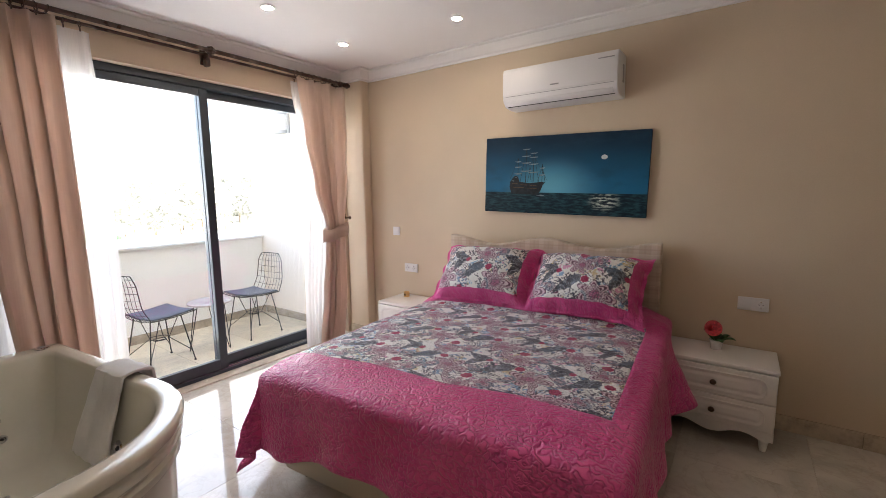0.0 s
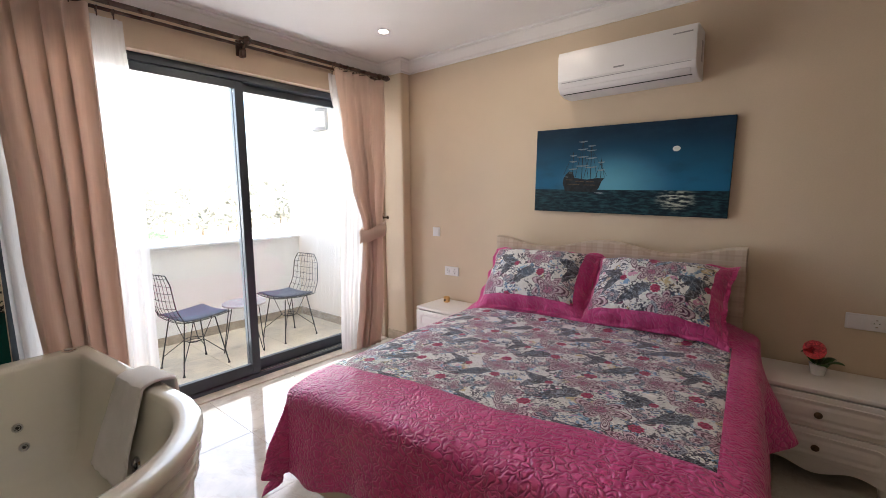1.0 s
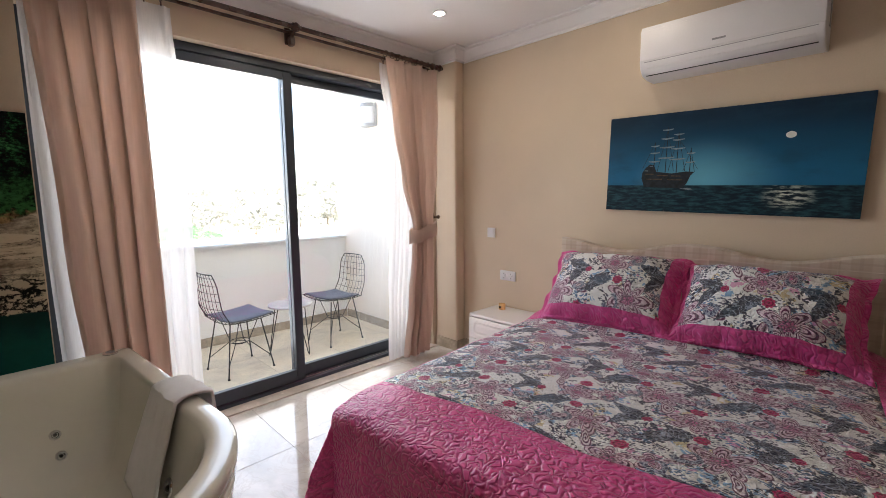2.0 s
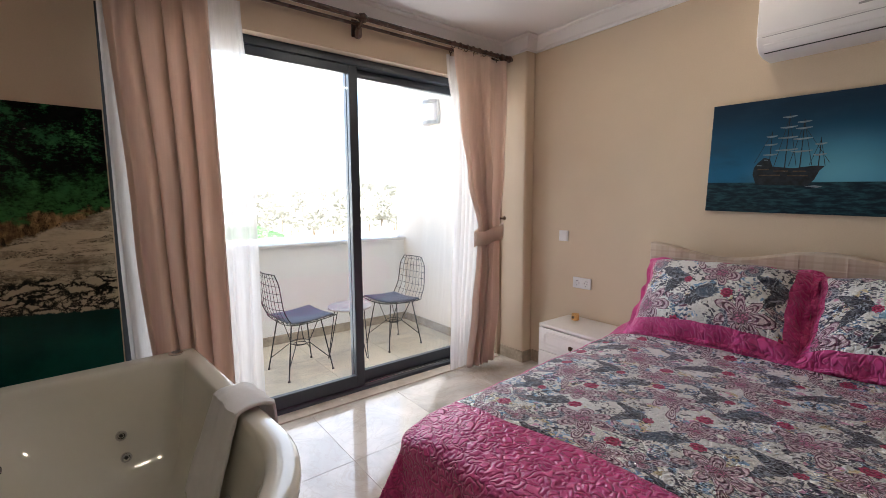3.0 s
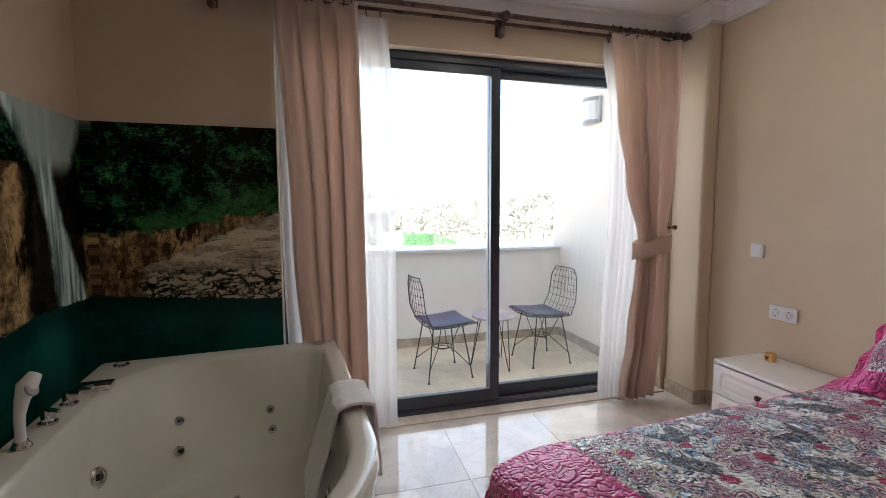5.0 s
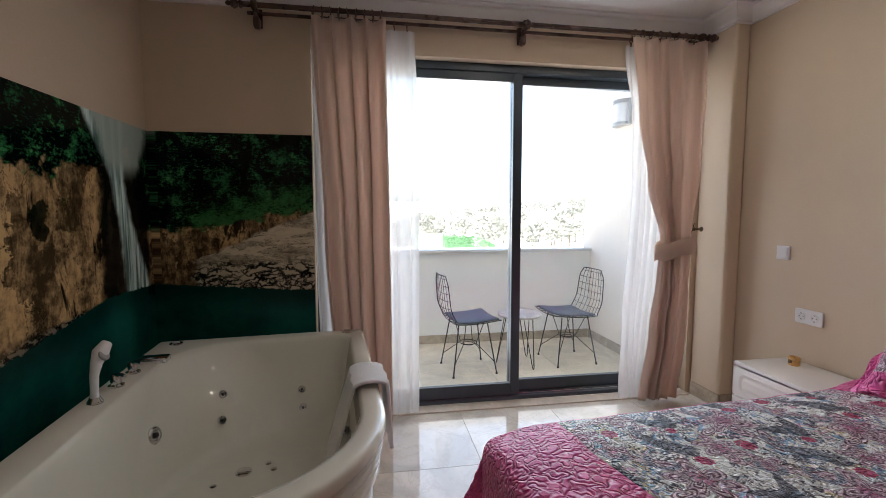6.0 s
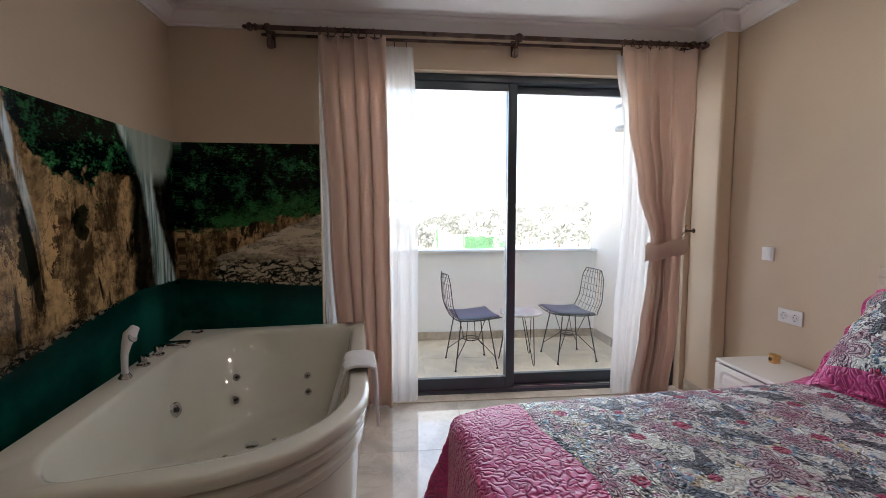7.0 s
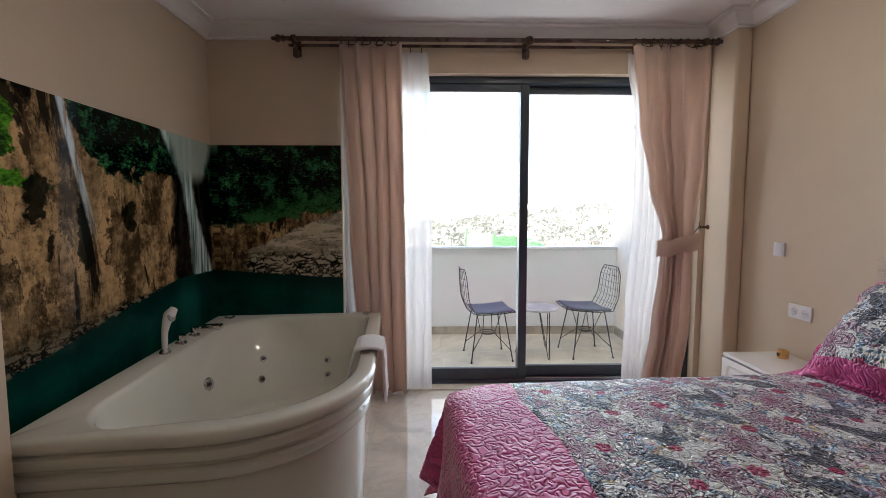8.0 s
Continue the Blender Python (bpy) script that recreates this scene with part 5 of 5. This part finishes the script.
# candle
can = thing("candle", (-2.635, 3.09, 0.468), 0, "small amber candle jar", "candle")
part("jar", lathe(bmesh.new(), [(0.024, 0), (0.027, 0.003), (0.027, 0.042), (0.025, 0.046), (0.023, 0.042), (0.022, 0.034)], 22), CANDLE, can, smooth=True)
part("wick", tube(bmesh.new(), [(0, 0, 0.033), (0.001, 0, 0.044)], 0.001, 5), DARK_PLASTIC, can)
part("jar_label", B((-0.010, -0.0285, 0.014), (0.010, -0.0262, 0.032), 0.001), BRONZE, can, "small brown sticker")

# ---------------- air conditioner ----------------
ac = thing("air_conditioner", (-1.215, 3.2, 2.012), 0, "white split air conditioner on the wall above the picture", "air conditioner")
prof = [(0.0, 0.0), (0.0, 0.27), (-0.175, 0.27), (-0.198, 0.263), (-0.205, 0.245), (-0.208, 0.075), (-0.200, 0.045), (-0.165, 0.012), (-0.10, 0.0)]
bm = extrude_poly(bmesh.new(), [(y, z) for y, z in prof], "x", -0.395, 0.395)
bmesh.ops.bevel(bm, geom=[e for e in bm.edges if abs(e.verts[0].co.x - e.verts[1].co.x) < 1e-5], offset=0.010, segments=3, profile=0.6, affect="EDGES")
body = part("body", bm, WHITE_PLASTIC, ac, smooth=True)
fp = part("front_panel", B((-0.392, -0.2115, 0.082), (0.392, -0.2040, 0.240), 0.003), WHITE_PLASTIC, ac, "flush white front panel", smooth=True)
fl = part("louver", box(bmesh.new(), (-0.365, -0.021, -0.003), (0.365, 0.021, 0.003), 0.002, 2, pose(0, -0.1835, 0.0275, -43, 0, 0)), WHITE_PLASTIC, ac, "closed air louver", smooth=True)
part("louver_gap", box(bmesh.new(), (-0.37, -0.0022, -0.002), (0.37, 0.0022, 0.002), 0, 2, pose(0, -0.164, 0.0105, -43, 0, 0)), DARK_PLASTIC, ac, "dark slot under the louver")
part("louver_gap", box(bmesh.new(), (-0.37, -0.0016, -0.002), (0.37, 0.0016, 0.002), 0, 2, pose(0, -0.2075, 0.074, -88, 0, 0)), GREY_PLASTIC, ac)
part("badge", B((-0.04, -0.2130, 0.110), (0.02, -0.2113, 0.119), 0.001), LOGO, ac, "small grey maker's badge")
part("badge", B((0.275, -0.2130, 0.222), (0.372, -0.2113, 0.229), 0.001), LOGO, ac)
part("side_vent", B((0.3955, -0.09, 0.09), (0.398, -0.06, 0.20), 0.001), GREY_PLASTIC, ac)

# ---------------- picture ----------------
pic = thing("picture", (-1.247, 3.199, 1.533), 0, "unframed canvas of a sailing ship on a moonlit sea", "picture")
pic.rotation_euler = (0, radians(1.5), 0)
part("canvas", B((-0.60, -0.028, -0.285), (0.60, -0.027, 0.285)), SEASCAPE, pic, "painted night seascape")
part("stretcher", B((-0.60, -0.0268, -0.285), (0.60, 0.0, 0.285), 0.002), CANVAS_EDGE, pic, "dark canvas edge")
yy = -0.0284


def flat_poly(pts, d=0.0006):
    return extrude_poly(bmesh.new(), pts, "y", yy - d, yy)


part("moon", extrude_poly(bmesh.new(), [(0.315 + 0.021 * math.cos(a * 0.2618), 0.117 + 0.016 * math.sin(a * 0.2618)) for a in range(24)], "y", yy - 0.0006, yy), MOON, pic, "pale moon")
hull = [(-0.385, -0.055), (-0.37, -0.03), (-0.345, -0.005), (-0.32, -0.012), (-0.305, -0.05), (-0.22, -0.062), (-0.145, -0.052), (-0.10, -0.055), (-0.118, -0.075), (-0.135, -0.12), (-0.16, -0.148), (-0.37, -0.14), (-0.388, -0.09)]
part("ship_hull", flat_poly(hull), SHIP_DARK, pic, "dark painted hull")
for x, z1 in ((-0.32, 0.125), (-0.255, 0.205), (-0.195, 0.17), (-0.125, 0.08)):
    part("mast", flat_poly([(x - 0.0022, -0.06), (x + 0.0022, -0.06), (x + 0.0015, z1), (x - 0.0015, z1)], 0.0009), SHIP_DARK, pic)
for x, zs, w in ((-0.32, (0.01, 0.06, 0.10), 0.03), (-0.255, (0.03, 0.09, 0.14, 0.19), 0.045), (-0.195, (0.02, 0.08, 0.13, 0.16), 0.042), (-0.125, (0.0, 0.05), 0.025)):
    for k, z in enumerate(zs):
        ww = w * (1 - 0.12 * k)
        part("yard", flat_poly([(x - ww, z - 0.002), (x - ww * 0.3, z - 0.006), (x + ww * 0.3, z - 0.005), (x + ww, z), (x + ww, z + 0.004), (x - ww, z + 0.002)], 0.0012), SHIP_LIGHT, pic, "furled pale sail")
for x0, z0, x1, z1 in ((-0.385, -0.03, -0.32, 0.12), (-0.30, -0.05, -0.255, 0.19), (-0.21, -0.05, -0.255, 0.19), (-0.15, -0.05, -0.195, 0.16), (-0.24, -0.05, -0.195, 0.16), (-0.10, -0.055, -0.125, 0.07), (-0.085, -0.04, -0.195, 0.14), (-0.16, -0.05, -0.125, 0.07)):
    part("rigging", flat_poly([(x0 - 0.0012, z0), (x0 + 0.0012, z0), (x1 + 0.0008, z1), (x1 - 0.0008, z1)], 0.0010), SHIP_DARK, pic)
for x, z, w in ((-0.372, -0.045, 0.02), (-0.368, -0.065, 0.05), (-0.30, -0.075, 0.06), (-0.22, -0.078, 0.05), (-0.36, -0.095, 0.09), (-0.24, -0.10, 0.08), (-0.345, -0.018, 0.018)):
    part("plank_light", flat_poly([(x, z), (x + w, z - 0.002), (x + w, z + 0.003), (x, z + 0.004)], 0.0012), SHIP_LIGHT if w < 0.03 else BRONZE, pic, "thin painted plank line")
part("bow_foam", flat_poly([(-0.17, -0.150), (-0.12, -0.157), (-0.10, -0.152), (-0.13, -0.145)], 0.0010), SHIP_LIGHT, pic)


# ---------------- switches and sockets ----------------
def socket_unit(th, x):
    part("insert", lathe(bmesh.new(), [(0.0205, -0.001), (0.0205, 0.002), (0.019, 0.0035), (0.017, 0.0035), (0.0165, 0.001)], 22, pose(x, -0.011, 0, 90, 0, 0)), WHITE_PLASTIC, th, "round recessed socket insert", smooth=True)
    for s in (-1, 1):
        part("hole", lathe(bmesh.new(), [(0.0027, 0.0), (0.0027, 0.0012)], 8, pose(x + s * 0.0095, -0.0122, 0, 90, 0, 0)), DARK_PLASTIC, th)
        part("earth_clip", B((x - 0.004, -0.0155, s * 0.0165 - 0.002), (x + 0.004, -0.013, s * 0.0165 + 0.002)), CHROME, th)


def plate(name, at, w, label, category):
    th = thing(name, at, 0, label, category)
    part("plate", B((-w / 2, -0.011, -0.04), (w / 2, 0.0, 0.04), 0.004, 3), WHITE_PLASTIC, th, smooth=True)
    return th


sw = plate("light_switch", (-2.83, 3.2, 1.06), 0.08, "white light switch on the wall above the nightstand", "switch")
part("rocker", box(bmesh.new(), (-0.029, -0.004, -0.029), (0.029, 0.0, 0.029), 0.002, 2, pose(0, -0.0112, 0, 2.5, 0, 0)), WHITE_PLASTIC, sw, smooth=True)
so = plate("wall_socket", (-2.66, 3.2, 0.72), 0.152, "white double wall socket", "socket")
socket_unit(so, -0.036)
socket_unit(so, 0.036)
s2 = plate("wall_socket", (-0.05, 3.2, 0.735), 0.152, "white plate with a switch and one socket", "socket")
part("rocker", box(bmesh.new(), (-0.066, -0.004, -0.029), (-0.008, 0.0, 0.029), 0.002, 2, pose(0, -0.0112, 0, 2.5, 0, 0)), WHITE_PLASTIC, s2, smooth=True)
socket_unit(s2, 0.038)

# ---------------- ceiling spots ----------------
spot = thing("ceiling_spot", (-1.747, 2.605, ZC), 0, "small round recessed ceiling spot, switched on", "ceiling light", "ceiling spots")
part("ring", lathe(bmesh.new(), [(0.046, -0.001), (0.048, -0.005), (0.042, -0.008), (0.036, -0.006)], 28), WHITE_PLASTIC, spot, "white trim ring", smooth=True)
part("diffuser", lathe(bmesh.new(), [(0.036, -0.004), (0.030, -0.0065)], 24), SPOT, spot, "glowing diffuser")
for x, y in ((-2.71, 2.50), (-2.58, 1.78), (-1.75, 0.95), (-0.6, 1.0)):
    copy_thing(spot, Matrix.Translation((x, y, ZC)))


# ---------------- balcony furniture ----------------
def wire_chair(at, turn, label, pad_label):
    """Origin on the floor under the seat; faces +x."""
    th = thing("wire_chair", at, turn, label, "chair", "balcony chairs")
    SW, SD, SH = 0.215, 0.21, 0.43

    def shell(a, t):
        """a across -1..1; t from the seat's front (0) over the bend (0.5) to the back's top (1)."""
        w = SW * (1 - 0.30 * max(0, t - 0.45) - 2.2 * max(0, t - 0.90))
        if t < 0.52:
            k = t / 0.52
            x = SD - 2 * SD * 0.93 * k
            z = SH + 0.022 * math.cos(k * math.pi) * 0.3 - 0.012 * math.sin(k * math.pi) + 0.02 * a * a
        else:
            k = (t - 0.52) / 0.48
            x = -SD * 0.86 - 0.045 * math.sin(min(1, k * 3) * math.pi / 2) - 0.036 * k + 0.02 * a * a
            z = SH - 0.006 + 0.40 * k ** 0.9 + 0.02 * a * a * (1 - k)
        return (x, a * w, z)
    bm = bmesh.new()
    for i in range(9):
        a = -1 + 2 * i / 8
        tube(bm, [shell(a, t / 26) for t in range(27)], 0.0021, 5)
    for j in range(1, 26, 2):
        tube(bm, [shell(-1 + 2 * k / 8, j / 26) for k in range(9)], 0.0021, 5)
    part("wire_shell", bm, IRON, th, "black welded wire grid of seat and back")
    edge = [shell(-1, t / 26) for t in range(27)] + [shell(-1 + 2 * k / 8, 1) for k in range(1, 8)] + [shell(1, 1 - t / 26) for t in range(27)] + [shell(1 - 2 * k / 8, 0) for k in range(1, 8)]
    part("rim_wire", tube(bmesh.new(), edge, 0.0042, 6, closed=True), IRON, th)
    pad = sheet(lambda u, v: ((lambda a, t: (shell(a, t)[0], shell(a, t)[1] * 0.94, shell(a, t)[2] + 0.006 + 0.020 * (1 - abs(a) ** 5) * (1 - abs(2 * t / 0.5 - 1) ** 6)))(2 * u - 1, 0.02 + 0.46 * v)), 18, 18)
    ob = part("seat_pad", pad, PAD, th, pad_label, smooth=True)
    md = ob.modifiers.new("thickness", "SOLIDIFY")
    md.thickness, md.offset = 0.010, 1.0
    for sx in (-1, 1):
        for sy in (-1, 1):
            bm = tube(bmesh.new(), [(sx * 0.125, sy * 0.125, SH - 0.012), (sx * 0.183, sy * 0.178, 0.035), (sx * 0.187, sy * 0.182, 0.008)], 0.0052, 6)
            tube(bm, [(sx * 0.075, sy * 0.16, SH - 0.010), (sx * 0.055, sy * 0.045, 0.23), (sx * 0.172, sy * 0.167, 0.10)], 0.0038, 6)
            lathe(bm, [(0.010, 0.0), (0.010, 0.010), (0.006, 0.014)], 8, Matrix.Translation((sx * 0.187, sy * 0.182, 0)))
            part("leg", bm, IRON, th, "black rod leg with brace")
    bm = tube(bmesh.new(), [(0.075 * math.cos(k * 0.524), 0.075 * math.sin(k * 0.524), 0.232) for k in range(12)], 0.0035, 6, closed=True)
    tube(bm, [(0.05 * math.cos(k * 0.524), 0.05 * math.sin(k * 0.524), 0.218) for k in range(12)], 0.003, 6, closed=True)
    part("brace_ring", bm, IRON, th)
    return th


FB = -0.035
wire_chair((-4.215, 1.638, FB), 97, "black wire chair with a dark blue seat pad, facing the table", "dark blue seat pad")
wire_chair((-4.30, 2.575, FB), -85, "black wire chair with a dark seat pad by the side wall", "dark grey seat pad")
tab = thing("side_table", (-4.27, 2.11, FB), 0, "small round table with hairpin legs between the chairs", "side table")
part("tabletop", lathe(bmesh.new(), [(0.180, 0.432), (0.190, 0.435), (0.190, 0.450), (0.185, 0.453)], 40), TABLETOP, tab, "round greyish wood top", smooth=True)
for k in range(3):
    a = radians(20 + 120 * k)
    c, s = math.cos(a), math.sin(a)
    px = lambda r, o, z: (c * r - s * o, s * r + c * o, z)
    part("hairpin_leg", tube(bmesh.new(), [px(0.12, -0.05, 0.432), px(0.195, -0.008, 0.02), px(0.20, 0.0, 0.004), px(0.195, 0.008, 0.02), px(0.12, 0.05, 0.432)], 0.0042, 6), IRON, tab, "black hairpin leg")

wl = thing("wall_lamp", (-4.41, 3.14, 2.09), 0, "half-round white and grey outdoor wall lamp", "wall lamp")
half = [(0.10 * math.cos(radians(a)), -0.105 * math.sin(radians(a))) for a in range(0, 181, 12)]
for z0, z1, g, nm, mt in ((0.0, 0.03, 1.0, "bottom_cap", GREY_PLASTIC), (0.031, 0.199, 0.90, "diffuser", WHITE_PLASTIC), (0.2, 0.23, 1.0, "top_cap", GREY_PLASTIC)):
    part(nm, loft(bmesh.new(), [[(x * g, y * g, z) for x, y in half] for z in (z0, z1)]), mt, wl, smooth=True)
part("back_plate", B((0.101, -0.03, 0.0), (0.118, -0.001, 0.23), 0.003), GREY_PLASTIC, wl)

# ---------------- beyond the balcony ----------------
def land(x, y):
    """A slope that falls from the house, rises to a ridge some 200 m off, higher towards +y, and falls again."""
    d = -x
    ridge = max(-5.0, min(6.0, -3.6 + 0.09 * (y - 2)))
    t = min(1.0, max(0.0, (d - 30) / 170))
    back = max(0.0, d - 210) * 0.06
    return -9.0 + (ridge + 9.0) * t * t * (3 - 2 * t) + 0.8 * fbm(x * 0.02, y * 0.02, 3) - min(back, 8.0)


bm = bmesh.new()
xs = [-6.0 - 600 * (i / 50) ** 2.0 for i in range(51)]
ys = [-1500, -900, -500] + [-300 + 600 * j / 40 for j in range(41)] + [500, 900, 1500]
g = [[bm.verts.new((x, y, land(x, y) if x > -640 else -60.0)) for y in ys] for x in xs]
for i in range(len(xs) - 1):
    for j in range(len(ys) - 1):
        bm.faces.new((g[i][j], g[i + 1][j], g[i + 1][j + 1], g[i][j + 1]))
box(bm, (-6.0, -1500, -9.4), (1500, 1500, -9.0))
setting("ground", bm, GROUND, "dry hilly land below the balcony")
# Added sheet, whitened like haze, rising to cover the dark band at the horizon.
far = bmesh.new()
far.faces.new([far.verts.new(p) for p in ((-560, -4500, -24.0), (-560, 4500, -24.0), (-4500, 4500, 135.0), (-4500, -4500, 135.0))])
setting("backdrop", far, HAZE_PAINT, "pale tilted sheet added behind the ridge, with haze put into its colour")

# far trees: trunks and crowns of many small leaf clumps
rnd = random.Random(11)
verts, faces = [], []
tv, tf = [], []
for k in range(360):
    d = rnd.uniform(90, 215)
    yy2 = rnd.uniform(-0.45, 1.0) * d * 0.62 + 1.2
    x0 = -d
    z0 = land(x0, yy2) - 0.2
    h = rnd.uniform(2.5, 5.5)
    w = h * rnd.uniform(0.30, 0.5)
    b0 = len(tv)
    for z, r in ((0, 0.16), (h * 0.55, 0.08)):
        for a in range(5):
            tv.append((x0 + r * math.cos(a * 1.257), yy2 + r * math.sin(a * 1.257), z0 + z))
    for a in range(5):
        tf.append((b0 + a, b0 + (a + 1) % 5, b0 + 5 + (a + 1) % 5, b0 + 5 + a))
    for c in range(46):
        th, ph = rnd.uniform(0, 6.28), math.acos(rnd.uniform(-0.6, 1))
        rr = rnd.uniform(0.55, 1.0)
        cx, cy, cz = x0 + w * rr * math.sin(ph) * math.cos(th), yy2 + w * rr * math.sin(ph) * math.sin(th), z0 + h * 0.62 + h * 0.38 * rr * math.cos(ph)
        for q in range(3):
            e = w * rnd.uniform(0.12, 0.26)
            u = Vector((rnd.gauss(0, 1), rnd.gauss(0, 1), rnd.gauss(0, 1))).normalized()
            o2 = u.orthogonal().normalized()
            b0 = len(verts)
            cc = Vector((cx, cy, cz)) + u * e * 0.4
            verts += [cc + u * e, cc + o2 * e * 0.6, cc - u * e, cc - o2 * e * 0.6]
            faces.append((b0, b0 + 1, b0 + 2, b0 + 3))
woods = thing("far_trees", (0, 0, 0), 0, "sparse green trees on the hillside beyond the balcony", "trees", kind="stuff")
for nm, vv, ff, mt in (("crowns", verts, faces, FOLIAGE), ("trunks", tv, tf, BARK)):
    me = bpy.data.meshes.new(nm)
    me.from_pydata([tuple(v) for v in vv], [], ff)
    me.materials.append(mt)
    o2 = new(nm, me)
    o2.parent = woods
    tagged(o2, kind="stuff")

fen = thing("garden_fence", (-15, 2.25, 0.05), 0, "green garden fence on a low terrace wall", "fence")
part("terrace_wall", B((-0.15, -6.0, -10.5), (0.15, 7.0, 0.12)), PLASTER, fen)
part("panel", B((-0.02, 0.05, 0.12), (0.02, 0.88, 0.60), 0.01), FENCE_PALE, fen, "pale green solid panel")
part("post", B((-0.03, -0.02, 0.12), (0.03, 0.03, 0.80), 0.005), FENCE_GREEN, fen)
part("post", B((-0.03, 0.89, 0.12), (0.03, 0.93, 0.62), 0.005), FENCE_GREEN, fen)
bm = bmesh.new()
rnd = random.Random(3)
box(bm, (-0.015, 0.95, 0.12), (0.0, 1.9, 0.50))
for k in range(500):
    y = rnd.uniform(0.95, 2.7)
    z = rnd.uniform(0.14, 0.54 - 0.45 * max(0.0, y - 1.95))
    u, w = rnd.uniform(0.02, 0.05), rnd.uniform(0.02, 0.04)
    vs = [bm.verts.new((0.02 + rnd.uniform(0, 0.04), y + a, z + c)) for a, c in ((-u, 0), (0, -w), (u, 0), (0, w))]
    bm.faces.new(vs)
part("hedge_panel", bm, FENCE_GREEN, fen, "leafy bright green hedge panel", kind="stuff")

# ---------------- floor and skirting pieces ----------------
def tiles(parent, x0, x1, y0, y1, size, gap, ztop, thick, mat, name="tile"):
    cache = {}
    y = y0
    while y < y1 - 0.02:
        x = x0
        yb = min(y + size, y1)
        while x < x1 - 0.02:
            xb = min(x + size, x1)
            key = (round(xb - x, 3), round(yb - y, 3))
            if key not in cache:
                w, h = key[0] - gap, key[1] - gap
                bm = bmesh.new()
                rr = [[(0, 0, -thick), (w, 0, -thick), (w, h, -thick), (0, h, -thick)], [(0, 0, -0.0012), (w, 0, -0.0012), (w, h, -0.0012), (0, h, -0.0012)],
                      [(0.001, 0.001, 0), (w - 0.001, 0.001, 0), (w - 0.001, h - 0.001, 0), (0.001, h - 0.001, 0)]]
                loft(bm, rr)
                me = bpy.data.meshes.new(name)
                bm.to_mesh(me)
                bm.free()
                me.materials.append(mat)
                cache[key] = me
            ob = new(name, cache[key])
            ob.parent = parent
            ob.location = (x + gap / 2, y + gap / 2, ztop)
            x = xb
        y = yb


tiles(floor, XW + 0.046, XE - 0.002, YM + 0.002, YN - 0.002, 0.60, 0.0014, 0.0, 0.0018, MARBLE)
tiles(bpy.data.objects["balcony_floor"], XP + 0.002, XO - 0.002, -0.59, 3.138, 0.60, 0.002, FB, 0.0022, BALC_TILE)


def skirting(name, label, runs):
    sk = thing(name, (0, 0, 0), 0, label, kind="structure")
    for axis, fixed, a, c, inward in runs:
        p = a
        while p < c - 0.02:
            q = min(p + 0.60, c)
            lo, hi = (p + 0.001, q - 0.001)
            f0, f1 = sorted((fixed + inward * 0.001, fixed + inward * 0.013))
            b2 = B((lo, f0, 0.0), (hi, f1, 0.092), 0.002, 1) if axis == "x" else B((f0, lo, 0.0), (f1, hi, 0.092), 0.002, 1)
            part("skirting_tile", b2, STONE, sk)
            p = q


skirting("baseboard", "beige marble skirting along the walls", [("x", YN, PX + 0.016, XE - 0.016, -1), ("x", PY, XW + 0.016, PX + 0.013, -1), ("y", PX, PY + 0.001, YN - 0.015, 1), ("y", XW, DY1 + 0.002, PY - 0.015, 1), ("y", XE, YS + 0.015, YN - 0.002, -1), ("x", YS, -1.53, XE - 0.016, 1)])
